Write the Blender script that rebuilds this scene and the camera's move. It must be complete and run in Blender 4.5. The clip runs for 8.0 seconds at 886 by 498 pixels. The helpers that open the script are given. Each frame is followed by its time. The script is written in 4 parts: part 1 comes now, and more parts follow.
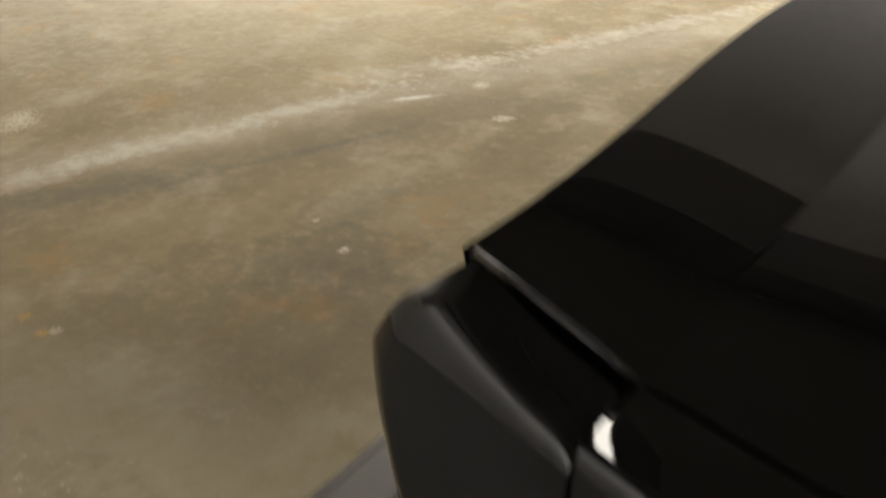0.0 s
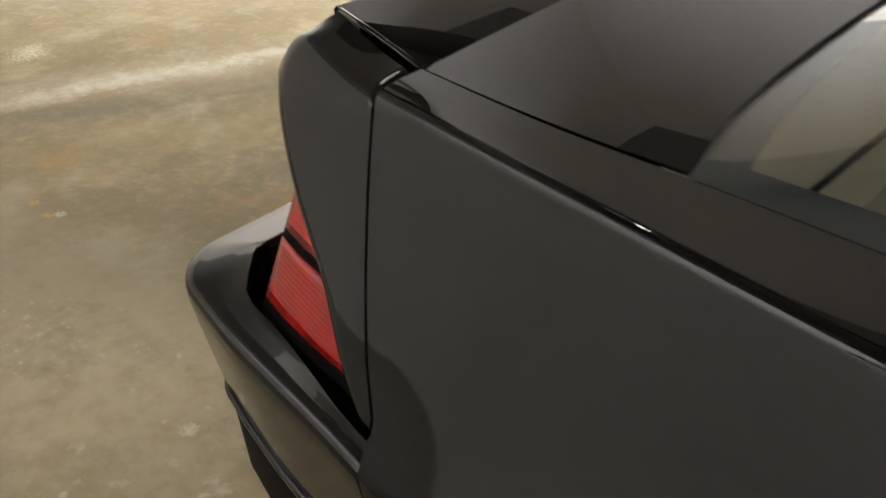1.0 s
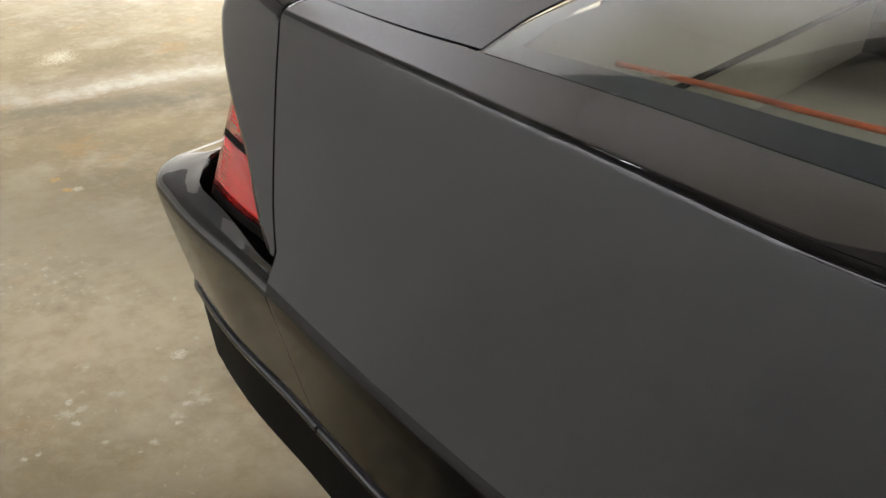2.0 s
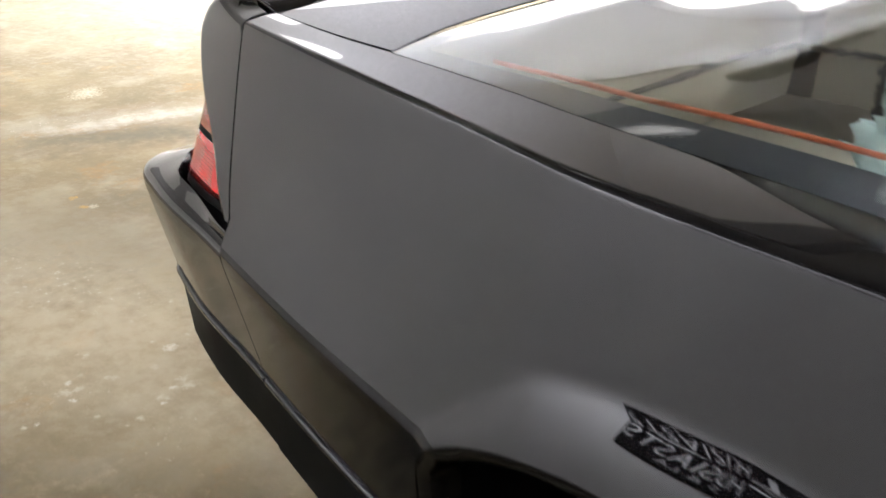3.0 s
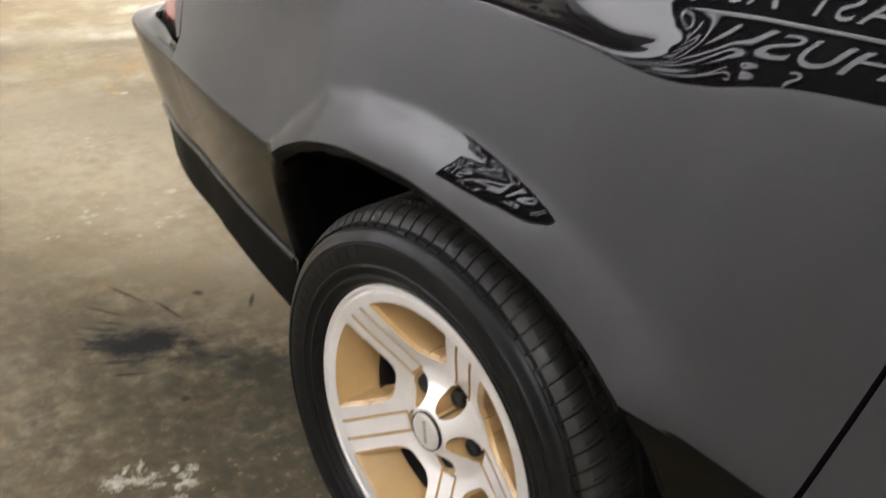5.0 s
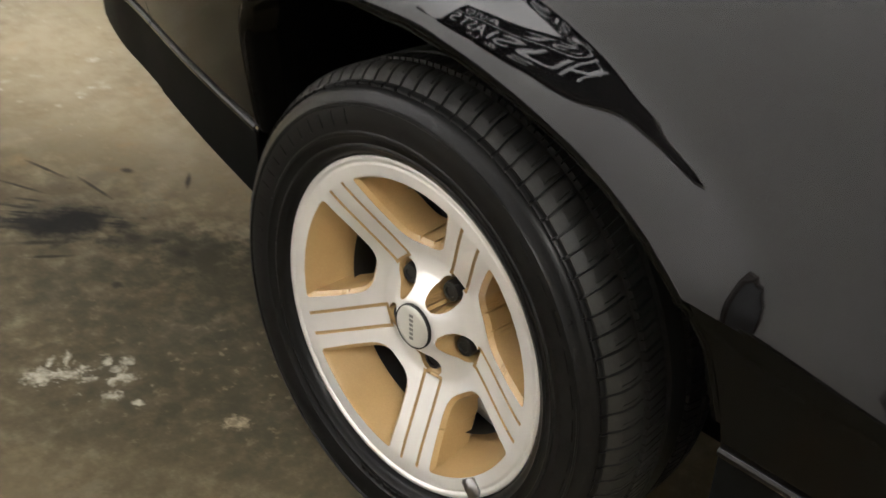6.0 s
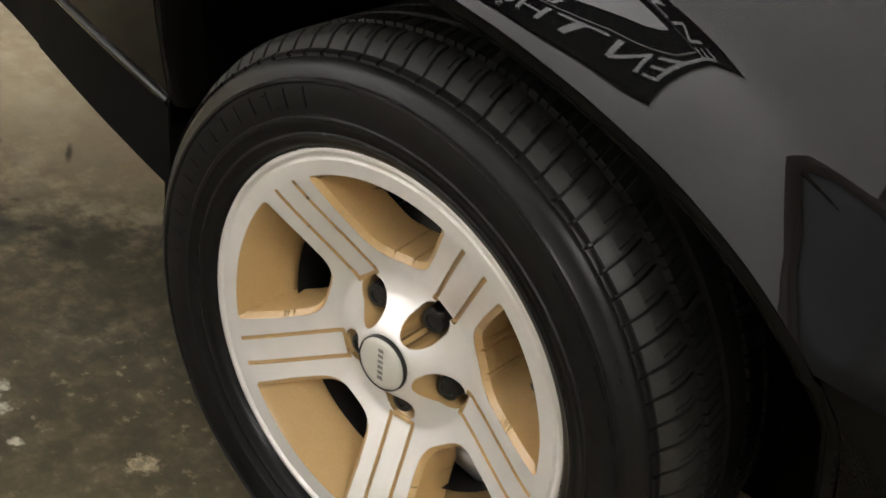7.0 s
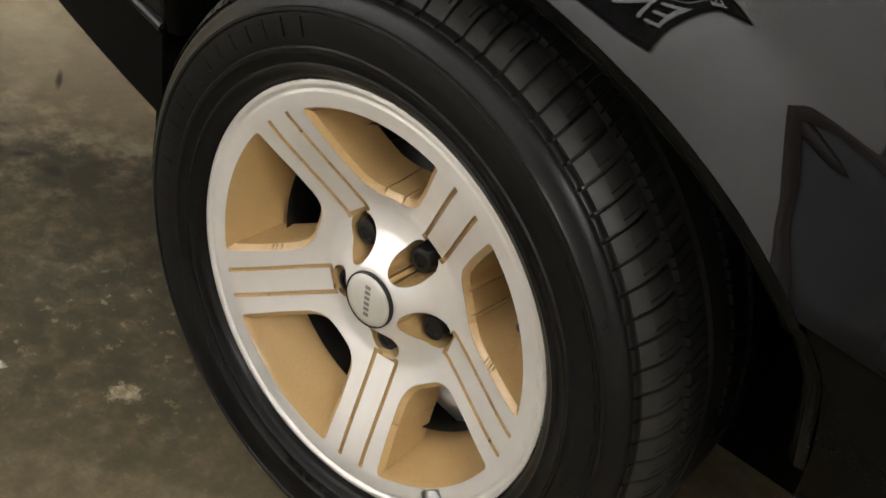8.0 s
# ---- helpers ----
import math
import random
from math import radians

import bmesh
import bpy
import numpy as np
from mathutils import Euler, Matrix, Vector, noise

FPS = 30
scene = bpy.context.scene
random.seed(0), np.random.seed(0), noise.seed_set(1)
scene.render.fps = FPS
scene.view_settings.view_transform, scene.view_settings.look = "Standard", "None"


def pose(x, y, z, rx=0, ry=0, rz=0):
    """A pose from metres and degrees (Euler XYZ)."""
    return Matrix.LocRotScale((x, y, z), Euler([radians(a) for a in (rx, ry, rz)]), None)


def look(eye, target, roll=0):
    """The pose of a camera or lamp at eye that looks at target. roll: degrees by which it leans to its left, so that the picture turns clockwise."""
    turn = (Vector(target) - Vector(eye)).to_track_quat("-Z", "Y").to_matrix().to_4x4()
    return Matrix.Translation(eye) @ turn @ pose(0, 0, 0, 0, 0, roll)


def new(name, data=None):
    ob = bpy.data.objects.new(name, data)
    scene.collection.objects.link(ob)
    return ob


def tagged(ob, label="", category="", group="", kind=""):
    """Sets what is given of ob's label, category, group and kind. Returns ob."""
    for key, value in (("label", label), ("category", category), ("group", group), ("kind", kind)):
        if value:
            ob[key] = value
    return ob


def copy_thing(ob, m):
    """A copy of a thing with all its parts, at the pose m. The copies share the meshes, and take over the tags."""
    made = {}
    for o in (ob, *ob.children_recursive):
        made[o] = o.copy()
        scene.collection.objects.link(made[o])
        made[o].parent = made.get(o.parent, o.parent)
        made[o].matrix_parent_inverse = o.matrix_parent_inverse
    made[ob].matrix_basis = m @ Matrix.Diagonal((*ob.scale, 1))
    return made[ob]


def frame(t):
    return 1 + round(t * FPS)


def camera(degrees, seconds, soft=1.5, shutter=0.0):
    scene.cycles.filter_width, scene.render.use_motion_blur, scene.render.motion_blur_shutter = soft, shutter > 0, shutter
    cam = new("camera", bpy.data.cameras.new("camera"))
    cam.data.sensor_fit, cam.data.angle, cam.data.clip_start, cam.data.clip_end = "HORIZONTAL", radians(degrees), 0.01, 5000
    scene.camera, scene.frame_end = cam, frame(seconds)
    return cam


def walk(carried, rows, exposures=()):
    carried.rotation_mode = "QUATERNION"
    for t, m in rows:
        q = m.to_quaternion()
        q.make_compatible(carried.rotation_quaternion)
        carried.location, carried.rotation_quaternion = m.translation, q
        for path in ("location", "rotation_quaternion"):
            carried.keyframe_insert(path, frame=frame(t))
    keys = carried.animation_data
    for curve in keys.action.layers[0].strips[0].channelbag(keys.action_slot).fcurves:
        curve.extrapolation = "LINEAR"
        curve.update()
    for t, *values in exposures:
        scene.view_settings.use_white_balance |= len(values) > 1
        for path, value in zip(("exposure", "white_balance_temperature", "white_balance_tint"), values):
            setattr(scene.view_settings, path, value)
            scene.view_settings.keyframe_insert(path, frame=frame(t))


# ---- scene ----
cam = camera(45.9, 8.0, shutter=0.5)
PATH = [
    (0, (-0.724, -0.086, 1.252), (-1.87, 1.223, 0.265), -2.3),
    (0.3, (-0.609, -0.172, 1.224), (-1.743, 1.129, 0.214), -1.9),
    (0.5, (-0.522, -0.238, 1.234), (-1.643, 1.067, 0.215), -1.4),
    (1, (-0.35, -0.341, 1.24), (-1.49, 0.968, 0.246), -0.2),
    (1.5, (-0.165, -0.44, 1.225), (-1.31, 0.872, 0.241), -0.7),
    (1.7, (-0.086, -0.467, 1.228), (-1.26, 0.832, 0.26), -1.0),
    (2.8, (0.202, -0.564, 1.242), (-1.054, 0.742, 0.395), 0.1),
    (3, (0.282, -0.589, 1.234), (-0.999, 0.703, 0.406), 0.1),
    (3.5, (0.509, -0.657, 1.217), (-0.78, 0.616, 0.369), -0.8),
    (4, (0.623, -0.681, 1.207), (-0.664, 0.572, 0.326), -1.0),
    (4.5, (0.777, -0.693, 1.203), (-0.555, 0.537, 0.359), -1.7),
    (5, (0.913, -0.755, 1.186), (-0.436, 0.429, 0.303), 0.5),
    (5.2, (0.906, -0.761, 1.16), (-0.442, 0.409, 0.259), 1.3),
    (6.3, (0.629, -0.693, 1.022), (-0.441, 0.618, -0.044), 7.3),
    (6.5, (0.562, -0.654, 0.998), (-0.46, 0.686, -0.079), 7.9),
    (7, (0.474, -0.613, 0.96), (-0.472, 0.781, -0.117), 10.5),
    (7.5, (0.474, -0.616, 0.953), (-0.427, 0.781, -0.16), 12.2),
    (8, (0.476, -0.617, 0.948), (-0.408, 0.762, -0.199), 13.9),
]
walk(cam, [(t, look(eye, target, roll)) for t, eye, target, roll in PATH],
     exposures=[(0.0, -0.5, 6300, 11), (0.5, -0.52, 6280, 10), (1.0, 0.02, 6130, 11), (1.7, 0.42, 5820, 11), (3.0, 0.9, 5600, 14), (4.5, 0.95, 5700, 16), (5.2, 0.98, 5750, 13), (6.3, 0.66, 5980, 10), (8.0, 0.66, 5980, 10)])

# ---- light: a closed hall with strip lights under a dark ceiling ----
world = bpy.data.worlds.new("world")
world.use_nodes = True
world.node_tree.nodes["Background"].inputs[0].default_value = (0.02, 0.02, 0.02, 1)
scene.world = world

ROOM = (-6.2, 8.0, -2.7, 8.0, 4.55)  # x0, x1, y0, y1, height
LAMPS = [(-2.6, 2.0, 28, 2, 0.6), (-4.9, 3.0, 160, 1, 0.95), (0.9, 4.3, 450, 2, 0.95), (3.0, -1.8, 80, 0, 0.95)]  # strip lights: x, y, watts, dark side plates, half length
WASHERS = [(-2.75, -0.95, 1, 350), (2.3, -0.95, 1, 25), (5.6, -0.95, 1, 45)]  # added, unseen shaded wall lights: x, y, side, watts
DOWNLIGHTS = [(-3.8, 5.0, 680), (0.7, 5.0, 480), (5.2, 5.0, 220)]  # added, unseen hooded strips along the far wall: x, y, watts


# ---- small tools ----

def obj(name, bm, material, parent=None, label="", smooth=True):
    me = bpy.data.meshes.new(name)
    bmesh.ops.recalc_face_normals(bm, faces=bm.faces)
    bm.to_mesh(me)
    bm.free()
    for p in me.polygons:
        p.use_smooth = smooth
    me.materials.append(material)
    ob = new(name, me)
    if parent:
        ob.parent = parent
    if label:
        ob["label"] = label
    return ob


def part(name, bm, material, parent, label="", smooth=True):
    return obj(name, bm, material, parent, label, smooth)


def thick(ob, t, offset=-1.0):
    m = ob.modifiers.new("thickness", "SOLIDIFY")
    m.thickness, m.offset = t, offset
    return ob


def sharp(ob, degrees=35):
    """Smooth shading with hard edges where faces meet at more than this angle."""
    me = ob.data
    bm = bmesh.new()
    bm.from_mesh(me)
    for e in bm.edges:
        e.smooth = not (len(e.link_faces) == 2 and e.calc_face_angle(0) > radians(degrees))
    bm.to_mesh(me)
    bm.free()
    return ob


def grid(nu, nv, fn, closed_u=False):
    """A sheet of quads: fn(u, v) with u, v from 0 to 1."""
    bm = bmesh.new()
    rows = [[bm.verts.new(fn(i / nu, j / nv)) for j in range(nv + 1)] for i in range(nu if closed_u else nu + 1)]
    n = len(rows)
    for i in range(nu):
        a, b = rows[i % n], rows[(i + 1) % n]
        for j in range(nv):
            bm.faces.new((a[j], b[j], b[j + 1], a[j + 1]))
    return bm


def box(x0, x1, y0, y1, z0, z1, bevel=0.0):
    bm = bmesh.new()
    bmesh.ops.create_cube(bm, size=1)
    for v in bm.verts:
        v.co = ((x0 + x1) / 2 + v.co.x * (x1 - x0), (y0 + y1) / 2 + v.co.y * (y1 - y0), (z0 + z1) / 2 + v.co.z * (z1 - z0))
    if bevel:
        bmesh.ops.bevel(bm, geom=list(bm.edges), offset=bevel, segments=2, affect="EDGES")
    return bm


def tube(points, radius, n=8):
    """A round bar along points."""
    bm = bmesh.new()
    pts = [Vector(p) for p in points]
    rings = []
    for i, p in enumerate(pts):
        d = (pts[min(i + 1, len(pts) - 1)] - pts[max(i - 1, 0)]).normalized()
        a = d.orthogonal().normalized() if i == 0 else (last - d * last.dot(d)).normalized()
        last = a
        b = d.cross(a)
        rings.append([bm.verts.new(p + radius * (math.cos(k * math.tau / n) * a + math.sin(k * math.tau / n) * b)) for k in range(n)])
    for r, q in zip(rings, rings[1:]):
        for k in range(n):
            bm.faces.new((r[k], r[(k + 1) % n], q[(k + 1) % n], q[k]))
    bm.faces.new(rings[0][::-1])
    bm.faces.new(rings[-1])
    return bm


def rail(*knots):
    """A smooth curve through (x, value) knots."""
    xs, vs = [k[0] for k in knots], [k[1] for k in knots]
    n = len(xs)
    d = [(vs[i + 1] - vs[i]) / (xs[i + 1] - xs[i]) for i in range(n - 1)]
    m = [d[0]] + [0 if d[i - 1] * d[i] <= 0 else 2 * d[i - 1] * d[i] / (d[i - 1] + d[i]) for i in range(1, n - 1)] + [d[-1]]

    def value(x):
        if x <= xs[0]:
            return vs[0] + m[0] * (x - xs[0])
        if x >= xs[-1]:
            return vs[-1] + m[-1] * (x - xs[-1])
        i = max(k for k in range(n - 1) if xs[k] <= x)
        h = xs[i + 1] - xs[i]
        t = (x - xs[i]) / h
        return (vs[i] * (1 + 2 * t) * (1 - t) ** 2 + m[i] * h * t * (1 - t) ** 2
                + vs[i + 1] * t * t * (3 - 2 * t) + m[i + 1] * h * t * t * (t - 1))

    return value


def lerp(a, b, t):
    return a + (b - a) * t


def smooth_step(t):
    t = min(max(t, 0.0), 1.0)
    return t * t * (3 - 2 * t)


# ---- materials ----
def material(name):
    m = bpy.data.materials.new(name)
    m.use_nodes = True
    t = m.node_tree
    return m, t.nodes, t.links, t.nodes["Principled BSDF"]


def noise_node(nodes, links, scale, detail=4.0, rough=0.55, coords="Object"):
    tc = nodes.new("ShaderNodeTexCoord")
    n = nodes.new("ShaderNodeTexNoise")
    n.inputs["Scale"].default_value, n.inputs["Detail"].default_value, n.inputs["Roughness"].default_value = scale, detail, rough
    links.new(tc.outputs[coords], n.inputs["Vector"])
    return n


def ramp_node(nodes, links, source, stops):
    r = nodes.new("ShaderNodeValToRGB")
    el = r.color_ramp.elements
    while len(el) < len(stops):
        el.new(0.5)
    for e, (p, c) in zip(el, stops):
        e.position = p
        e.color = (*c, 1) if len(c) == 3 else c
    links.new(source, r.inputs[0])
    return r


def bump_node(nodes, links, source, bsdf, strength, distance):
    b = nodes.new("ShaderNodeBump")
    b.inputs["Strength"].default_value, b.inputs["Distance"].default_value = strength, distance
    links.new(source, b.inputs["Height"])
    links.new(b.outputs[0], bsdf.inputs["Normal"])
    return b


def grey(v):
    return (v, v, v)


def surface(name, lo, hi, scale, rough=(0.4, 0.6), metal=0.0, bump=0.0, bump_distance=0.001, coat=0.0, fine=None, ior=1.5):
    """Colour between lo and hi by noise at two scales, with roughness and relief."""
    m, nodes, links, b = material(name)
    n1 = noise_node(nodes, links, scale)
    n2 = noise_node(nodes, links, fine or scale * 14, 3.0)
    mix = nodes.new("ShaderNodeMath")
    mix.operation = "MULTIPLY_ADD"
    links.new(n2.outputs["Fac"], mix.inputs[0])
    mix.inputs[1].default_value = 0.5
    half = nodes.new("ShaderNodeMath")
    half.operation = "MULTIPLY"
    links.new(n1.outputs["Fac"], half.inputs[0])
    half.inputs[1].default_value = 0.5
    links.new(half.outputs[0], mix.inputs[2])
    c = ramp_node(nodes, links, mix.outputs[0], [(0.3, lo), (0.7, hi)])
    r = ramp_node(nodes, links, mix.outputs[0], [(0.3, grey(rough[0])), (0.7, grey(rough[1]))])
    links.new(c.outputs[0], b.inputs["Base Color"])
    links.new(r.outputs[0], b.inputs["Roughness"])
    b.inputs["Metallic"].default_value = metal
    b.inputs["IOR"].default_value = ior
    b.inputs["Coat Weight"].default_value = coat
    b.inputs["Coat Roughness"].default_value = 0.03
    if bump:
        bump_node(nodes, links, n2.outputs["Fac"], b, bump, bump_distance)
    return m


PAINT = surface("black_paint", (0.0035, 0.0034, 0.0034), (0.006, 0.0055, 0.0055), 3.0, (0.005, 0.02), fine=900, ior=1.43)
LOWER = surface("lower_body_paint", (0.0035, 0.0034, 0.0030), (0.007, 0.0065, 0.0055), 5.0, (0.05, 0.11), fine=700, ior=1.115)
SATIN = surface("satin_black", (0.004, 0.004, 0.004), (0.008, 0.008, 0.007), 6.0, (0.35, 0.5), fine=300, ior=1.05)
RUBBER = surface("tyre_rubber", (0.005, 0.005, 0.005), (0.011, 0.0105, 0.010), 9.0, (0.26, 0.40), bump=0.12, bump_distance=0.0005, fine=260, ior=1.26)
TREAD = surface("lighter_tread", (0.014, 0.0135, 0.012), (0.028, 0.027, 0.024), 14.0, (0.38, 0.52), bump=0.12, bump_distance=0.0005, fine=260, ior=1.36)
GOLD = surface("gold_wheel_paint", (0.44, 0.29, 0.12), (0.55, 0.375, 0.17), 14.0, (0.28, 0.38), coat=0.4, fine=500)
ALLOY = surface("machined_alloy", (0.74, 0.73, 0.71), (0.86, 0.85, 0.83), 5.0, (0.22, 0.34), metal=0.85, fine=700)
CAPGREY = surface("cap_grey", (0.60, 0.58, 0.52), (0.70, 0.68, 0.62), 20.0, (0.3, 0.42), metal=0.3, fine=500)
CAPMARK = surface("worn_grey_print", (0.16, 0.155, 0.14), (0.22, 0.21, 0.19), 40.0, (0.4, 0.5))
BLACK_METAL = surface("black_metal", (0.008, 0.008, 0.008), (0.02, 0.019, 0.018), 30.0, (0.3, 0.5), metal=0.2)
STEEL = surface("bare_steel", (0.35, 0.35, 0.35), (0.55, 0.54, 0.53), 30.0, (0.3, 0.5), metal=0.9, bump=0.3)
LINER = surface("wheelhouse_liner", (0.004, 0.004, 0.004), (0.008, 0.0075, 0.007), 9.0, (0.7, 0.9), bump=0.4, ior=1.12)
FRIT = surface("enamel_border", (0.022, 0.024, 0.029), (0.03, 0.032, 0.038), 12.0, (0.3, 0.4), fine=200, ior=1.3)
TRIM = surface("interior_trim", (0.135, 0.122, 0.088), (0.19, 0.172, 0.13), 5.0, (0.7, 0.85), bump=0.3, fine=220)
WALLPAINT = surface("wall_paint", (0.74, 0.72, 0.68), (0.82, 0.80, 0.76), 0.7, (0.6, 0.8), bump=0.1, fine=40)
CEILING = surface("ceiling_board", (0.055, 0.054, 0.054), (0.08, 0.078, 0.078), 0.8, (0.7, 0.9), fine=20)
COVE = surface("cove_plaster", (0.28, 0.275, 0.272), (0.35, 0.345, 0.34), 0.8, (0.7, 0.9), fine=20)
BEAM = surface("dark_steel_beam", (0.05, 0.045, 0.04), (0.075, 0.068, 0.06), 3.0, (0.5, 0.7))
DOORWOOD = surface("dark_stained_wood", (0.035, 0.022, 0.014), (0.07, 0.045, 0.03), 6.0, (0.45, 0.6), fine=90)
DOORPAINT = surface("grey_door_paint", (0.07, 0.07, 0.072), (0.10, 0.099, 0.10), 2.0, (0.5, 0.65), fine=60)
BANNER = surface("banner_cloth", (0.006, 0.006, 0.006), (0.010, 0.010, 0.010), 2.0, (0.7, 0.85), bump=0.1, fine=120, ior=1.12)
LETTER = surface("white_letters", (0.70, 0.69, 0.66), (0.80, 0.79, 0.76), 4.0, (0.6, 0.7))
ORANGE = surface("orange_strip", (0.25, 0.048, 0.010), (0.32, 0.066, 0.014), 30.0, (0.4, 0.5))


def glass_material(name, tint, rough=0.0):
    m, nodes, links, b = material(name)
    b.inputs["Base Color"].default_value = (*tint, 1)
    b.inputs["Transmission Weight"].default_value = 1.0
    b.inputs["Roughness"].default_value = rough
    b.inputs["IOR"].default_value = 1.5
    return m


GLASS = glass_material("window_glass", (0.86, 0.90, 0.86))


def lens_material(name, colour, scale):
    """Ribbed red plastic, clear-coated."""
    m, nodes, links, b = material(name)
    n = noise_node(nodes, links, 40.0)
    c = ramp_node(nodes, links, n.outputs["Fac"], [(0.3, tuple(v * 0.85 for v in colour)), (0.7, colour)])
    links.new(c.outputs[0], b.inputs["Base Color"])
    b.inputs["Roughness"].default_value = 0.22
    b.inputs["Coat Weight"].default_value = 0.6
    w = nodes.new("ShaderNodeTexWave")
    tc = nodes.new("ShaderNodeTexCoord")
    links.new(tc.outputs["Object"], w.inputs["Vector"])
    w.inputs["Scale"].default_value = scale
    w.bands_direction = "Z"
    bump_node(nodes, links, w.outputs["Fac"], b, 0.25, 0.001)
    return m


RED = lens_material("red_lens", (0.40, 0.012, 0.011), 60.0)


def plastic_bag_material():
    m, nodes, links, b = material("thin_plastic")
    n = noise_node(nodes, links, 25.0, 5.0)
    c = ramp_node(nodes, links, n.outputs["Fac"], [(0.3, (0.42, 0.58, 0.60)), (0.7, (0.68, 0.80, 0.80))])
    links.new(c.outputs[0], b.inputs["Base Color"])
    b.inputs["Roughness"].default_value = 0.25
    b.inputs["Transmission Weight"].default_value = 0.25
    bump_node(nodes, links, n.outputs["Fac"], b, 0.8, 0.004)
    return m


BAG = plastic_bag_material()


# ---- floor: worn concrete with stains, painted shade, chips of white paint and a dark oil mark ----
def math_node(nodes, links, op, a, b=None, c=None):
    n = nodes.new("ShaderNodeMath")
    n.operation = op
    for i, v in enumerate((a, b, c)):
        if v is None:
            continue
        if isinstance(v, (int, float)):
            n.inputs[i].default_value = v
        else:
            links.new(v, n.inputs[i])
    return n.outputs[0]


def mix_node(nodes, links, fac, a, b):
    n = nodes.new("ShaderNodeMix")
    n.data_type = "RGBA"
    for sock, v in ((n.inputs["Factor"], fac), (n.inputs["A"], a), (n.inputs["B"], b)):
        if isinstance(v, tuple):
            sock.default_value = (*v, 1)
        elif isinstance(v, (int, float)):
            sock.default_value = v
        else:
            links.new(v, sock)
    return n.outputs["Result"]


def concrete():
    m, nodes, links, b = material("worn_concrete")
    tc = nodes.new("ShaderNodeTexCoord")
    sep = nodes.new("ShaderNodeSeparateXYZ")
    links.new(tc.outputs["Object"], sep.inputs[0])
    X, Y = sep.outputs[0], sep.outputs[1]
    big = noise_node(nodes, links, 0.55, 5.0, 0.6)
    mid = noise_node(nodes, links, 2.6, 6.0, 0.65)
    fine = noise_node(nodes, links, 24.0, 6.0, 0.7)
    grain = noise_node(nodes, links, 220.0, 3.0, 0.6)
    warp = noise_node(nodes, links, 7.0, 4.0, 0.6)
    base = ramp_node(nodes, links, mid.outputs["Fac"], [(0.30, (0.185, 0.150, 0.088)), (0.52, (0.235, 0.197, 0.125)), (0.72, (0.300, 0.260, 0.175))])
    tone = ramp_node(nodes, links, big.outputs["Fac"], [(0.35, (0.82, 0.79, 0.715)), (0.65, (1.17, 1.12, 1.01))])
    mul = nodes.new("ShaderNodeMix")
    mul.data_type, mul.blend_type = "RGBA", "MULTIPLY"
    mul.inputs["Factor"].default_value = 1.0
    links.new(base.outputs[0], mul.inputs["A"])
    links.new(tone.outputs[0], mul.inputs["B"])
    col = mul.outputs["Result"]
    # cloudy pale and brown wear at the width of a hand, then fine grain
    cloud = ramp_node(nodes, links, noise_node(nodes, links, 4.5, 6.0, 0.62).outputs["Fac"], [(0.50, grey(0.0)), (0.70, grey(1.0))])
    shade = ramp_node(nodes, links, noise_node(nodes, links, 7.0, 6.0, 0.62).outputs["Fac"], [(0.30, grey(1.0)), (0.50, grey(0.0))])
    col = mix_node(nodes, links, math_node(nodes, links, "MULTIPLY", cloud.outputs[0], 0.45), col, (0.44, 0.395, 0.29))
    col = mix_node(nodes, links, math_node(nodes, links, "MULTIPLY", shade.outputs[0], 0.32), col, (0.125, 0.098, 0.052))
    fr = ramp_node(nodes, links, fine.outputs["Fac"], [(0.52, grey(0.0)), (0.72, grey(1.0))])
    col = mix_node(nodes, links, math_node(nodes, links, "MULTIPLY", fr.outputs[0], 0.25), col, (0.42, 0.37, 0.27))
    fd = ramp_node(nodes, links, fine.outputs["Fac"], [(0.28, grey(1.0)), (0.42, grey(0.0))])
    col = mix_node(nodes, links, math_node(nodes, links, "MULTIPLY", fd.outputs[0], 0.12), col, (0.10, 0.085, 0.055))

    crumb = noise_node(nodes, links, 95.0, 5.0, 0.7)

    def blob(x, y, rx, ry, edge, wob=0.6, turn=0.0, rough=None):
        """1 inside a ragged patch at x, y, 0 outside."""
        c, s = math.cos(turn), math.sin(turn)
        dx = math_node(nodes, links, "SUBTRACT", X, x)
        dy = math_node(nodes, links, "SUBTRACT", Y, y)
        u = math_node(nodes, links, "ADD", math_node(nodes, links, "MULTIPLY", dx, c / rx), math_node(nodes, links, "MULTIPLY", dy, s / rx))
        v = math_node(nodes, links, "ADD", math_node(nodes, links, "MULTIPLY", dx, -s / ry), math_node(nodes, links, "MULTIPLY", dy, c / ry))
        r = math_node(nodes, links, "SQRT", math_node(nodes, links, "ADD", math_node(nodes, links, "MULTIPLY", u, u), math_node(nodes, links, "MULTIPLY", v, v)))
        w = math_node(nodes, links, "MULTIPLY", math_node(nodes, links, "SUBTRACT", (rough or fine).outputs["Fac"], 0.5), wob * 4)
        w2 = math_node(nodes, links, "MULTIPLY", math_node(nodes, links, "SUBTRACT", warp.outputs["Fac"], 0.5), wob * 2)
        r = math_node(nodes, links, "ADD", r, math_node(nodes, links, "ADD", w, w2))
        n = nodes.new("ShaderNodeMapRange")
        n.inputs["From Min"].default_value, n.inputs["From Max"].default_value = 1.0 + edge, 1.0 - edge
        links.new(r, n.inputs["Value"])
        return n.outputs[0]

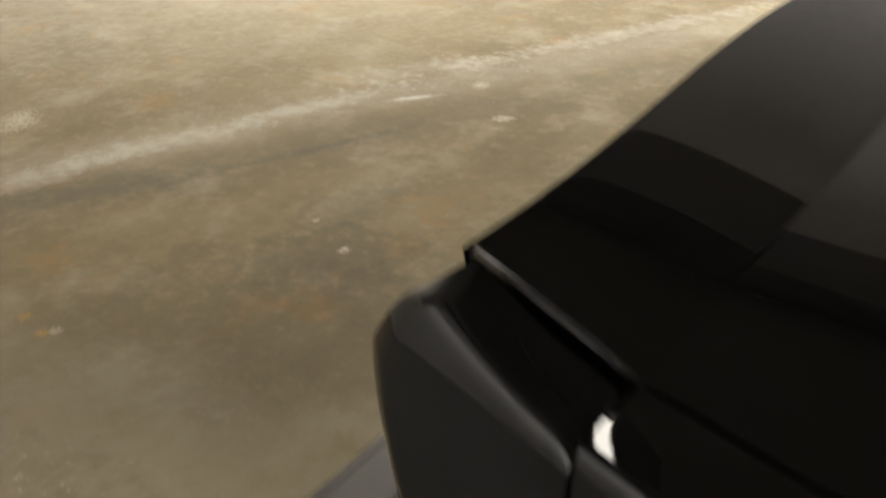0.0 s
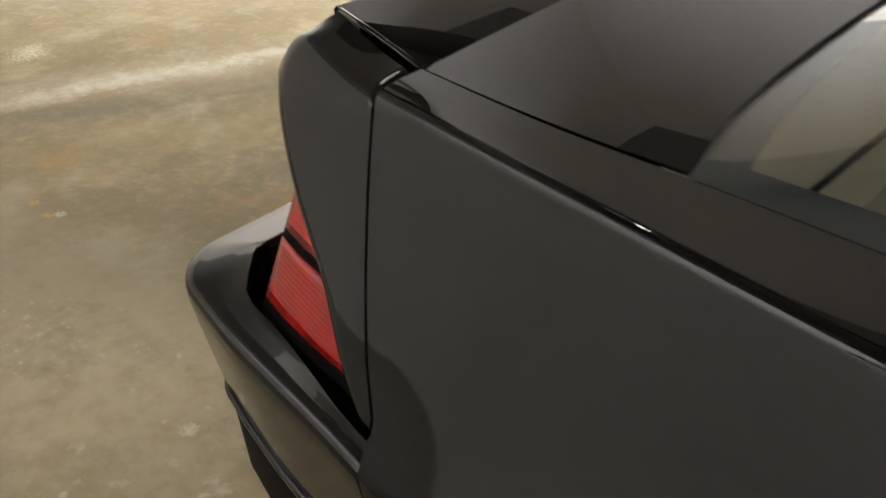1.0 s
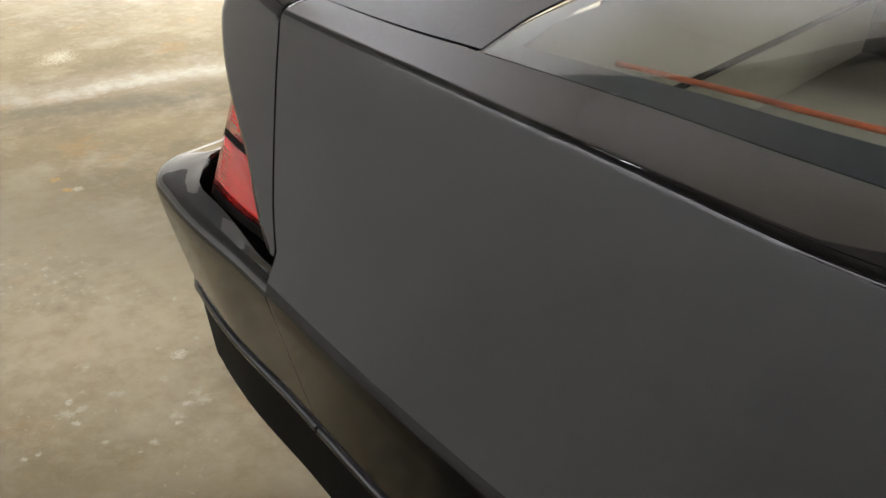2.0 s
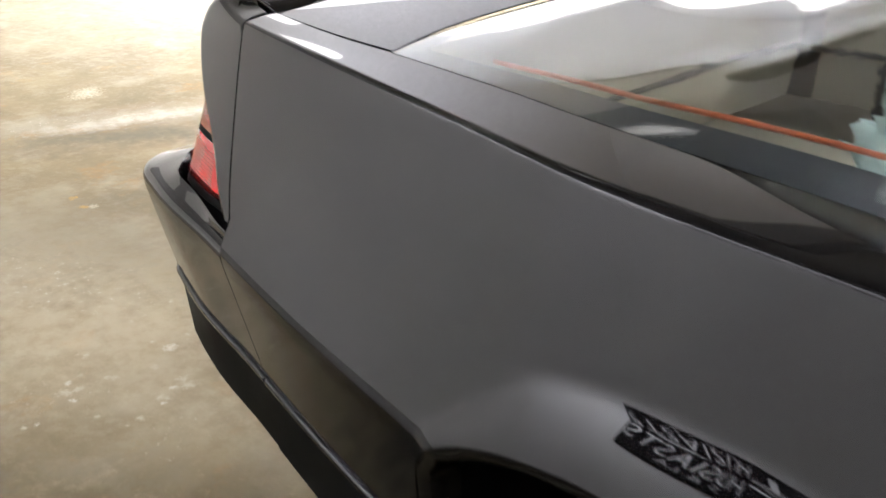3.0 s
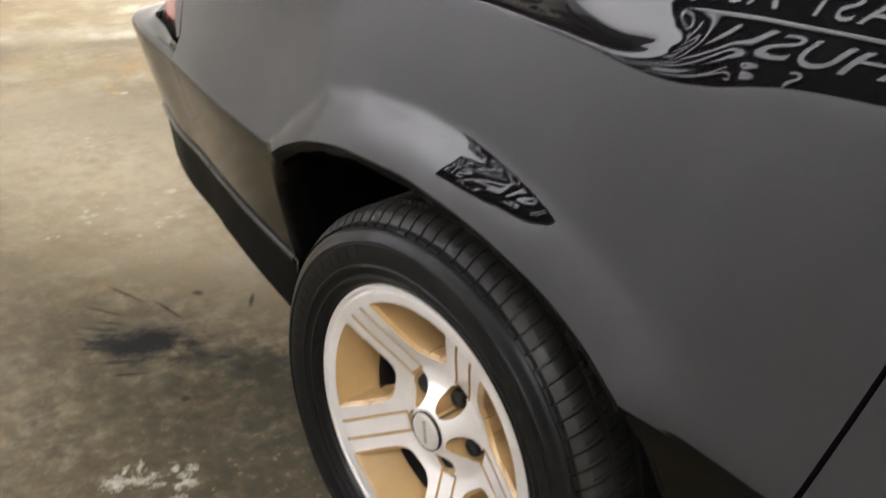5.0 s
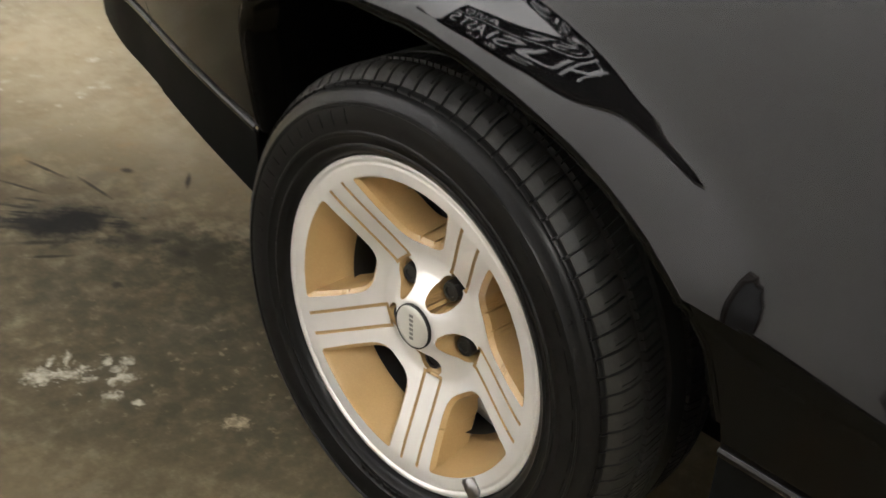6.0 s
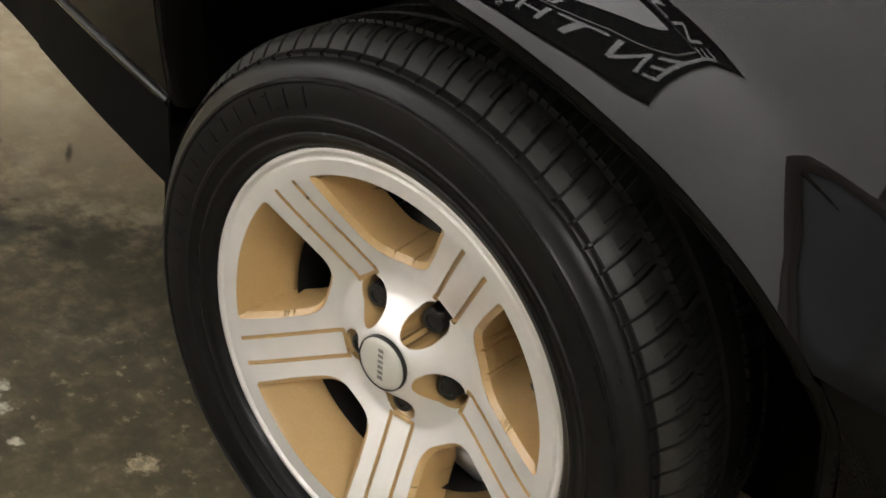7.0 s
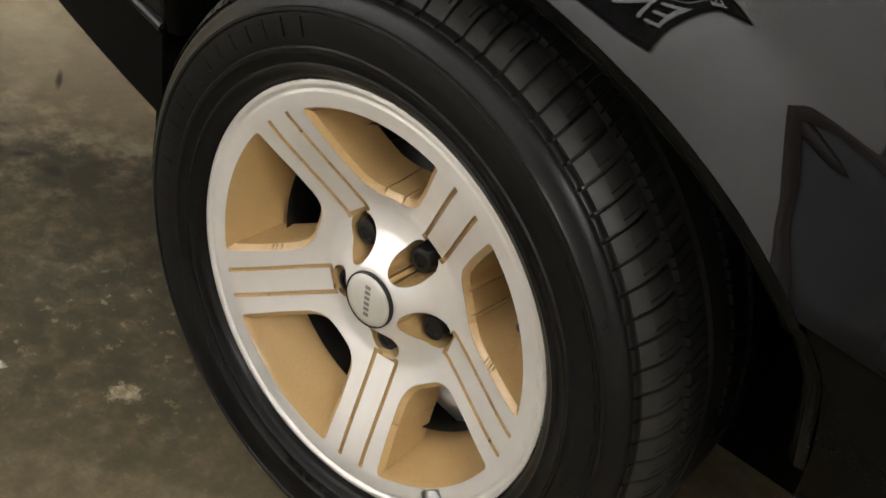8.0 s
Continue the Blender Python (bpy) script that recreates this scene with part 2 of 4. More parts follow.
    # rust-coloured smears and grey bands of wear
    rust = ramp_node(nodes, links, noise_node(nodes, links, 3.7, 7.0, 0.7).outputs["Fac"], [(0.57, grey(0.0)), (0.70, grey(1.0))])
    col = mix_node(nodes, links, math_node(nodes, links, "MULTIPLY", rust.outputs[0], 0.5), col, (0.36, 0.20, 0.06))
    # stains and painted shade are both laid on unevenly
    mottle = ramp_node(nodes, links, noise_node(nodes, links, 16.0, 8.0, 0.72).outputs["Fac"], [(0.34, grey(1.0)), (0.50, grey(0.85)), (0.66, grey(0.45))])
    for x, y, rx, ry, turn, k, wob, c in MARKS_FAR + MARKS_JOINT + SHADE_AND_STAINS_BY_CAR:
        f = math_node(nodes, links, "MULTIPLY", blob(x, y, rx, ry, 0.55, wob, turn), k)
        col = mix_node(nodes, links, math_node(nodes, links, "MULTIPLY", f, mottle.outputs[0]), col, c)
    speck = ramp_node(nodes, links, noise_node(nodes, links, 48.0, 5.0, 0.65).outputs["Fac"], [(0.60, grey(0.0)), (0.66, grey(1.0))])
    for x, y, rx, ry, turn, k, c in CONCRETE_SPECKS:
        f = math_node(nodes, links, "MULTIPLY", math_node(nodes, links, "MULTIPLY", blob(x, y, rx, ry, 0.5, 0.6, turn), speck.outputs[0]), k)
        col = mix_node(nodes, links, f, col, c)
    # a drip with streaks
    turned_to = nodes.new("ShaderNodeMapping")
    turned_to.inputs["Rotation"].default_value = (0, 0, -0.82)
    links.new(tc.outputs["Object"], turned_to.inputs["Vector"])
    turn = nodes.new("ShaderNodeMapping")
    turn.inputs["Scale"].default_value = (9.0, 75.0, 9.0)
    links.new(turned_to.outputs[0], turn.inputs["Vector"])
    streak = nodes.new("ShaderNodeTexNoise")
    streak.inputs["Scale"].default_value, streak.inputs["Detail"].default_value = 1.0, 3.0
    links.new(turn.outputs[0], streak.inputs["Vector"])
    drip = ramp_node(nodes, links, streak.outputs["Fac"], [(0.52, grey(0.0)), (0.60, grey(1.0))])
    f = math_node(nodes, links, "MULTIPLY", blob(-0.99, 0.03, 0.13, 0.06, 0.35, 0.4, 0.82), drip.outputs[0])
    col = mix_node(nodes, links, f, col, (0.012, 0.011, 0.010))
    for x, y, rx, ry, turn in CONCRETE_STREAKS:
        col = mix_node(nodes, links, math_node(nodes, links, "MULTIPLY", blob(x, y, rx, ry, 0.5, 0.22, turn), 0.85), col, (0.022, 0.019, 0.014))
    worn = ramp_node(nodes, links, noise_node(nodes, links, 70.0, 4.0, 0.6).outputs["Fac"], [(0.36, grey(0.35)), (0.58, grey(0.95))])
    for x, y, rx, ry, turn, c in CHIPS_BEHIND_TAIL + CHIPS_LEFT_OF_TAIL + SPLASHED_PAINT + CHIPS_FAR:
        col = mix_node(nodes, links, math_node(nodes, links, "MULTIPLY", blob(x, y, rx * 1.1, ry * 1.1, 0.4, 1.1, turn, crumb), worn.outputs[0]), col, c)
    links.new(col, b.inputs["Base Color"])
    rr = ramp_node(nodes, links, mid.outputs["Fac"], [(0.3, grey(0.68)), (0.7, grey(0.88))])
    b.inputs["IOR"].default_value = 1.3
    links.new(rr.outputs[0], b.inputs["Roughness"])
    h = math_node(nodes, links, "ADD", fine.outputs["Fac"], math_node(nodes, links, "MULTIPLY", grain.outputs["Fac"], 0.3))
    bump_node(nodes, links, h, b, 0.10, 0.002)
    return m


PALE, DUSTY, RUSTY, CHALK, SOOT = (0.56, 0.52, 0.42), (0.47, 0.42, 0.31), (0.45, 0.27, 0.08), (0.52, 0.48, 0.40), (0.13, 0.115, 0.085)
# broad marks: x, y, half length, half width, turn, strength, raggedness, colour
MARKS_FAR = [
    (-2.1, 0.45, 0.9, 0.36, 0.15, 0.75, 0.6, (0.46, 0.40, 0.28)),
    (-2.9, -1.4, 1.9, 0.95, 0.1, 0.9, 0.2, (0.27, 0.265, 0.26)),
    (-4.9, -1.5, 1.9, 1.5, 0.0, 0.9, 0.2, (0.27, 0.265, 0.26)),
    (-3.1, 2.0, 2.6, 0.12, 1.15, 0.30, 0.9, (0.46, 0.43, 0.36)),
    (-3.0, 1.6, 2.4, 0.13, 1.15, 0.35, 0.6, (0.13, 0.115, 0.085)),
    (-2.1, 1.1, 0.9, 0.35, 0.9, 0.35, 0.7, (0.12, 0.11, 0.085)),
    (-5.0, 2.6, 1.5, 1.0, 0.6, 0.5, 0.7, (0.46, 0.42, 0.33)),
]
# an old joint in the slab, chalky on top and dirty below
MARKS_JOINT = [
    (-3.37, 1.24, 0.21, 0.055, 1.31, 0.50, 1.1, CHALK),
    (-3.27, 1.59, 0.22, 0.055, 1.16, 0.50, 1.1, CHALK),
    (-3.14, 1.98, 0.24, 0.045, 1.21, 0.55, 1.1, CHALK),
    (-2.90, 2.28, 0.07, 0.012, 0.88, 0.75, 0.8, (0.62, 0.59, 0.52)),
    (-3.04, 2.53, 0.29, 0.060, 1.01, 0.35, 1.1, CHALK),
    (-2.64, 3.33, 0.69, 0.050, 1.15, 0.35, 1.1, CHALK),
    (-3.19, 1.22, 0.29, 0.060, 0.99, 0.60, 0.6, SOOT),
    (-2.85, 1.85, 0.26, 0.020, 1.17, 0.60, 0.8, SOOT),
    (-2.38, 1.38, 0.20, 0.120, 0.85, 0.40, 0.7, SOOT),
    (-2.50, 1.62, 0.16, 0.080, 1.42, 0.40, 0.7, SOOT),
]
SHADE_AND_STAINS_BY_CAR = [
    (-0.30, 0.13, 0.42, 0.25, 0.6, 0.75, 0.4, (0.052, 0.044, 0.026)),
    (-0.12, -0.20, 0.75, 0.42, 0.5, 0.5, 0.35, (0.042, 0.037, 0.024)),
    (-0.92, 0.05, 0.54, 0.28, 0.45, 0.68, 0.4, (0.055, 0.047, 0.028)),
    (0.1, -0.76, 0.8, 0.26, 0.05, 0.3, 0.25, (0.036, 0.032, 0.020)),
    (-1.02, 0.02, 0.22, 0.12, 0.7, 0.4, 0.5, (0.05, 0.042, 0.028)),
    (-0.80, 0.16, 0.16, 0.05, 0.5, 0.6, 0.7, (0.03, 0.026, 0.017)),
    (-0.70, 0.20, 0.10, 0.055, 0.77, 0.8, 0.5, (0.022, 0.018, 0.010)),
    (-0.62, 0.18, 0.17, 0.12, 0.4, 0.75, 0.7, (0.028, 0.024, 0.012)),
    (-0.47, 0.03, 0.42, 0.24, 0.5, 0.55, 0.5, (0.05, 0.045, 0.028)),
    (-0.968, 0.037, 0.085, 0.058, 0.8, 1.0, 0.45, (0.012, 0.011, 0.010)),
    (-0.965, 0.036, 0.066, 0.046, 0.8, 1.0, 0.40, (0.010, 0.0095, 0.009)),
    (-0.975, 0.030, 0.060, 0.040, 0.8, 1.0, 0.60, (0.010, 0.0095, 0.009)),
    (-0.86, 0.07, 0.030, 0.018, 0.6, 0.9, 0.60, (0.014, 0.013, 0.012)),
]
# small, clear-edged patches: x, y, half length, half width, turn, colour
CHIPS_BEHIND_TAIL = [
    (-1.688, 0.483, 0.0107, 0.0118, 0.65, PALE),
    (-1.709, 0.238, 0.0074, 0.0090, 0.74, PALE),
    (-1.670, 0.243, 0.0071, 0.0083, 0.69, DUSTY),
    (-1.634, 0.212, 0.0071, 0.0054, 0.69, PALE),
    (-1.677, 0.213, 0.0131, 0.0101, 0.70, DUSTY),
    (-1.514, 0.423, 0.0124, 0.0128, 0.70, DUSTY),
    (-1.545, 0.428, 0.0110, 0.0118, 0.69, DUSTY),
    (-1.529, 0.394, 0.0060, 0.0057, 0.73, PALE),
    (-1.508, 0.353, 0.0113, 0.0082, 0.72, DUSTY),
    (-1.488, 0.344, 0.0053, 0.0057, 0.72, PALE),
    (-1.741, 0.471, 0.0046, 0.0068, 0.71, DUSTY),
    (-1.712, 0.547, 0.0057, 0.0071, 0.66, DUSTY),
]
CHIPS_LEFT_OF_TAIL = [
    (-1.811, 0.312, 0.0046, 0.0065, 0.71, DUSTY),
    (-1.793, 0.325, 0.0053, 0.0144, 0.72, DUSTY),
    (-1.603, 0.115, 0.0042, 0.0051, 0.79, PALE),
    (-1.610, 0.090, 0.0057, 0.0051, 0.66, DUSTY),
    (-1.541, 0.218, 0.0064, 0.0050, 0.67, DUSTY),
    (-1.466, 0.247, 0.0050, 0.0050, 0.64, DUSTY),
    (-1.472, 0.280, 0.0099, 0.0079, 0.71, DUSTY),
    (-1.664, 0.317, 0.0128, 0.0072, 0.67, DUSTY),
    (-1.637, 0.411, 0.0085, 0.0061, 0.70, DUSTY),
    (-1.893, 0.616, 0.0042, 0.0082, 0.79, DUSTY),
    (-1.720, 0.274, 0.0053, 0.0047, 0.72, DUSTY),
]
SPLASHED_PAINT = [
    (-0.535, -0.119, 0.0067, 0.0076, 0.84, PALE),
    (-0.518, -0.094, 0.0088, 0.0087, 0.83, PALE),
    (-0.508, -0.115, 0.0099, 0.0083, 0.86, PALE),
    (-0.485, -0.117, 0.0131, 0.0094, 0.87, PALE),
    (-0.487, -0.138, 0.0067, 0.0087, 0.84, PALE),
    (-0.456, -0.155, 0.0124, 0.0092, 0.87, PALE),
    (-0.419, -0.134, 0.0071, 0.0054, 0.89, PALE),
    (-0.515, -0.164, 0.0099, 0.0056, 0.86, PALE),
    (-0.566, -0.218, 0.0177, 0.0159, 0.87, PALE),
    (-0.544, -0.182, 0.0216, 0.0112, 0.87, PALE),
    (-0.581, -0.165, 0.0050, 0.0134, 0.93, PALE),
    (-0.590, -0.188, 0.0042, 0.0112, 0.79, PALE),
    (-0.544, -0.158, 0.0078, 0.0078, 0.88, PALE),
]
CHIPS_FAR = [
    (-2.367, 1.427, 0.0125, 0.0113, 0.64, PALE),
    (-2.537, 1.495, 0.0075, 0.0092, 0.64, DUSTY),
    (-2.555, 2.311, 0.0244, 0.0178, 0.61, DUSTY),
    (-2.787, 2.493, 0.0226, 0.0263, 0.61, DUSTY),
    (-2.734, 0.784, 0.0107, 0.0146, 0.65, RUSTY),
    (-2.641, 0.770, 0.0125, 0.0094, 0.64, RUSTY),
    (-2.626, 0.795, 0.0111, 0.0119, 0.63, DUSTY),
    (-3.342, 1.253, 0.0101, 0.0123, 0.57, DUSTY),
    (-3.812, 1.394, 0.0473, 0.0614, 0.62, DUSTY),
    (-0.290, -0.044, 0.0145, 0.0118, 0.86, (0.42, 0.35, 0.23)),
]
# thin runs and drops of oil: x, y, half length, half width, turn
CONCRETE_STREAKS = [
    (-1.079, -0.007, 0.028, 0.0050, 0.70), (-1.048, -0.022, 0.022, 0.0045, 0.63), (-1.004, -0.042, 0.030, 0.0050, 0.62), (-0.931, -0.037, 0.046, 0.0075, 1.0),
    (-1.093, 0.022, 0.028, 0.0045, 0.70), (-1.063, 0.149, 0.050, 0.0040, 0.07), (-1.198, 0.108, 0.052, 0.0040, 0.24), (-1.153, 0.034, 0.050, 0.0040, 0.43),
    (-0.876, -0.045, 0.036, 0.0045, 0.99), (-0.911, 0.123, 0.012, 0.006, 0.63), (-0.847, 0.111, 0.017, 0.014, 0.36), (-0.808, 0.141, 0.014, 0.008, 1.07),
    (-1.095, 0.24, 0.013, 0.009, 0.34), (-0.984, 0.318, 0.028, 0.005, -0.63), (-0.723, 0.003, 0.010, 0.010, 0.78), (-0.744, 0.153, 0.013, 0.010, -0.11),
]
# clusters of small specks: x, y, half length, half width, turn, strength, colour
CONCRETE_SPECKS = [
    (-0.52, -0.16, 0.09, 0.05, 0.5, 0.95, (0.60, 0.56, 0.46)),
    (-0.35, 0.10, 0.22, 0.10, 0.6, 0.5, (0.34, 0.30, 0.20)),
    (-0.42, 0.02, 0.40, 0.26, 0.6, 0.4, (0.26, 0.22, 0.13)),
    (-3.1, 2.0, 2.6, 0.12, 1.15, 0.4, (0.60, 0.57, 0.50)),
    (-1.66, 0.22, 0.14, 0.10, 0.8, 0.5, (0.58, 0.53, 0.42)),
    (-1.38, 0.32, 0.12, 0.12, 0.3, 0.4, (0.58, 0.53, 0.42)),
    (-1.55, 0.60, 0.20, 0.12, 0.4, 0.3, (0.55, 0.50, 0.40)),
    (-2.2, 0.45, 0.35, 0.18, 0.2, 0.6, (0.55, 0.50, 0.40)),
    (-0.62, 0.18, 0.20, 0.14, 0.4, 0.8, (0.02, 0.018, 0.010)),
    (-1.00, 0.03, 0.22, 0.12, 0.7, 0.8, (0.015, 0.013, 0.010)),
]
CONCRETE = concrete()


# ---- the hall ----
def hall():
    x0, x1, y0, y1, h = ROOM
    tagged(obj("floor", box(x0, x1, y0, y1, -0.12, 0.0), CONCRETE, smooth=False), "worn beige concrete floor with stains, chipped paint and painted-in shade", "floor", kind="structure")
    for name, b in (("wall_north", (x0 - 0.2, x1 + 0.2, y1, y1 + 0.2)), ("wall_south", (x0 - 0.2, x1 + 0.2, y0 - 0.2, y0)),
                    ("wall_west", (x0 - 0.2, x0, y0, y1)), ("wall_east", (x1, x1 + 0.2, y0, y1))):
        tagged(obj(name, box(*b, -0.12, h), WALLPAINT, smooth=False), "plain cream painted hall wall", "wall", kind="structure")
    r = 1.6
    tagged(obj("wall_cove", grid(24, 1, lambda u, v: (x0 + r - r * math.cos(u * math.pi / 2) + 0.004, y0 + r - r * math.sin(u * math.pi / 2) + 0.004, lerp(0.0, h, v))), WALLPAINT), "added unseen rounded corner of the hall walls, smoothing reflections", "wall", kind="structure")
    q = 2.0
    tagged(obj("ceiling_cove", grid(2, 20, lambda u, v: (lerp(x0, x1, u), y1 - 0.004 - q + q * math.cos(v * math.pi / 2), h - 0.004 - q + q * math.sin(v * math.pi / 2))), COVE), "added unseen cove between far wall and ceiling, softening reflections", "cove", kind="structure")
    tagged(obj("ceiling_cove", grid(2, 20, lambda u, v: (x0 + 0.004 + q - q * math.cos(v * math.pi / 2), lerp(y0, y1, u), h - 0.008 - q + q * math.sin(v * math.pi / 2))), COVE), "added unseen cove between end wall and ceiling, softening reflections", "cove", kind="structure")
    tagged(obj("ceiling", box(x0 - 0.2, x1 + 0.2, y0 - 0.2, y1 + 0.2, h, h + 0.15), CEILING, smooth=False), "dark board ceiling of the hall", "ceiling", kind="structure")


def strip_light(x, y, watts, plates, half):
    h = 3.9
    thing = tagged(new("strip_light"), "long white strip light hanging under ceiling, out of view", "light", "strip lights")
    thing.location = (x, y, h)
    part("housing", box(-0.17, 0.17, -half, half, 0.012, 0.06, 0.008), LETTER, thing)
    if plates:
        for sx in (0.185, -0.185)[:plates]:
            part("side_plate", box(sx - 0.006, sx + 0.006, -half - 0.02, half + 0.02, -0.36, 0.06, 0.003), BEAM, thing)
        for sy in (-half - 0.01, half + 0.01):
            part("end_plate", box(-0.18, 0.18, sy - 0.006, sy + 0.006, -0.36, 0.06, 0.003), BEAM, thing)
    for sy in (-0.7 * half, 0.7 * half):
        part("hanger", tube([(0, sy, 0.06), (0, sy, ROOM[4] - h - 0.001)], 0.006), BEAM, thing)
    lamp = new("strip_lamp", bpy.data.lights.new("strip_lamp", "AREA"))
    lamp.data.shape, lamp.data.size, lamp.data.size_y, lamp.data.energy = "RECTANGLE", 0.24, 2 * half - 0.1, watts
    lamp.data.color = (1.0, 0.93, 0.80)
    lamp.location = (x, y, h)


hall()
for args in LAMPS:
    strip_light(*args)


def wall_washer(x, y, side, watts):
    """An added, unseen long shaded light that brightens the nearer wall alone."""
    z = 3.85
    thing = tagged(new("track_light"), "added unseen light in a long dark shade, turned to the wall", "light", "wall lights")
    thing.location = (x, y, z)
    hood = part("hood", grid(2, 14, lambda u, v: (lerp(-2.2, 2.2, u), side * 0.20 * math.cos(radians(lerp(95, -118, v))), 0.20 * math.sin(radians(lerp(95, -118, v))))), CEILING, thing)
    thick(hood, 0.01)
    for sx in (-1.5, 1.5):
        part("hanger", tube([(sx, side * 0.02, 0.20), (sx, side * 0.02, ROOM[4] - z - 0.001)], 0.008), BEAM, thing)
    lamp = new("track_lamp", bpy.data.lights.new("track_lamp", "AREA"))
    lamp.data.shape, lamp.data.size, lamp.data.size_y, lamp.data.energy = "RECTANGLE", 4.3, 0.2, watts
    lamp.data.color = (1.0, 0.955, 0.91)
    lamp.matrix_basis = look((x, y - side * 0.02, z), (x, y - side * 1.0, z - 1.0))


for args in WASHERS:
    wall_washer(*args)


def hooded_strip(x, y, watts):
    """An added, unseen long strip shining down, with a deep dark hood towards the hall."""
    z = 4.46
    thing = tagged(new("hooded_light"), "added unseen strip light in a deep dark hood", "light", "hooded lights")
    thing.location = (x, y, z)
    part("hood", box(-2.2, 2.2, -0.14, 0.14, 0.02, 0.06, 0.008), CEILING, thing)
    part("skirt", box(-2.2, 2.2, -0.15, -0.14, -0.24, 0.06, 0.003), CEILING, thing)
    for sx in (-2.19, 2.19):
        part("end_plate", box(sx - 0.008, sx + 0.008, -0.14, 0.14, -0.24, 0.06, 0.003), CEILING, thing)
    for sx in (-1.5, 1.5):
        part("hanger", tube([(sx, 0, 0.06), (sx, 0, ROOM[4] - z - 0.001)], 0.008), BEAM, thing)
    lamp = new("hooded_lamp", bpy.data.lights.new("hooded_lamp", "AREA"))
    lamp.data.shape, lamp.data.size, lamp.data.size_y, lamp.data.energy = "RECTANGLE", 4.3, 0.2, watts
    lamp.data.color = (1.0, 0.955, 0.91)
    lamp.location = (x, y, z)


for args in DOWNLIGHTS:
    hooded_strip(*args)


def letter(char, size, mat):
    """One flat, raised character as a mesh, its foot at the origin, and its width."""
    cu = bpy.data.curves.new("letter", "FONT")
    cu.body, cu.size, cu.extrude = char, size, 0.002
    tmp = bpy.data.objects.new("letter", cu)
    scene.collection.objects.link(tmp)
    bpy.context.view_layer.update()
    me = bpy.data.meshes.new_from_object(tmp.evaluated_get(bpy.context.evaluated_depsgraph_get()))
    bpy.data.objects.remove(tmp)
    me.materials.clear()
    me.materials.append(mat)
    xs = [v.co.x for v in me.vertices]
    return me, min(xs), max(xs)


def row(thing, words, size, x_start, x_end, z):
    """A row of letters across the banner from x_start to x_end, each one a part."""
    made, total, gap = [], 0.0, size * 0.11
    for c in words:
        if c == " ":
            total += size * 0.35
            continue
        me, lo, hi = letter(c, size, LETTER)
        made.append((me, total - lo))
        total += hi - lo + gap
    k = (x_start - x_end) / (total - gap)
    for me, at in made:
        ob = new("letter", me)
        ob.parent = thing
        ob.matrix_basis = pose(x_start - at * k, 0.02, z, 90, 0, 180) @ Matrix.Diagonal((k, 1, 1, 1))


def banner(x0, x1, z0, z1):
    """Black cloth banner with white lettering on the wall behind the walk; it faces +y."""
    y = ROOM[2] + 0.012
    thing = tagged(new("banner"), "black cloth banner with white lettering on wall", "banner")
    thing.location = ((x0 + x1) / 2, y, z0)
    w, h = (x1 - x0) / 2, z1 - z0
    part("cloth", grid(40, 12, lambda u, v: (lerp(-w, w, u), 0.006 + 0.004 * math.sin(u * 17 + v * 3), h * v)), BANNER, thing)
    thick(thing.children[0], 0.004)
    row(thing, "LAST AUTO", 0.27, w * 0.35, -w * 0.90, 0.85)
    part("rule", box(-w * 0.97, w * 0.97, 0.016, 0.02, 0.772, 0.796), LETTER, thing)
    row(thing, "ENTHUSIASTS", 0.56, w * 0.96, -w * 0.95, 0.32)
    row(thing, "S & LA", 0.19, w * 0.10, -w * 0.50, 0.135)


banner(-2.62, -0.26, 2.12, 3.28)


def added_door(x0, x1, h):
    """Dark closed double door in the wall behind the walk, added to darken reflections."""
    y = ROOM[2]
    thing = tagged(new("door_1"), "added unseen grey double door in dark wooden frame, darkening reflections", "door", kind="structure")
    thing.location = ((x0 + x1) / 2, y, 0)
    w = (x1 - x0) / 2
    for sx in (-w - 0.04, w + 0.04):
        part("door_frame", box(sx - 0.04, sx + 0.04, 0.0, 0.05, 0.0, h + 0.13, 0.004), DOORWOOD, thing)
    part("door_frame", box(-w, w, 0.0, 0.05, h, h + 0.13, 0.004), DOORWOOD, thing)
    for sx in (-1, 1):
        leaf = part("door_leaf", box(min(sx * 0.004, sx * (w - 0.004)), max(sx * 0.004, sx * (w - 0.004)), 0.003, 0.034, 0.008, h - 0.004, 0.004), DOORPAINT, thing)
        part("door_handle", tube([(sx * 0.07, 0.034, 1.02), (sx * 0.07, 0.08, 1.02), (sx * 0.19, 0.08, 1.02)], 0.009), STEEL, leaf)


added_door(0.3, 2.05, 2.3)

# ---- the car: rear axle at x = 0, nose towards +x, its right side towards -y ----
YC = 0.87  # the car's middle line
car = tagged(new("car"), "glossy black sports coupe with gold alloy wheels on concrete floor", "car")
car.location = (0, YC, 0)
bpy.context.view_layer.update()


def body(name, bm, mat, label="", solid=0.003, both=True, parent=None, crisp=0):
    """A part of the car in world metres, and its twin on the far side."""
    made = []
    bms = [bm]
    if both:
        twin = bm.copy()
        for v in twin.verts:
            v.co.y = 2 * YC - v.co.y
        bms.append(twin)
    for b in bms:
        for v in b.verts:
            v.co.y -= YC
        ob = part(name, b, mat, parent or car, label)
        ob.visible_shadow = mat is not GLASS
        if crisp:
            sharp(ob, crisp)
        if solid:
            thick(ob, solid, 0.0)
            e = ob.modifiers.new("edges", "EDGE_SPLIT")
            e.split_angle = radians(45)
        made.append(ob)
    return made


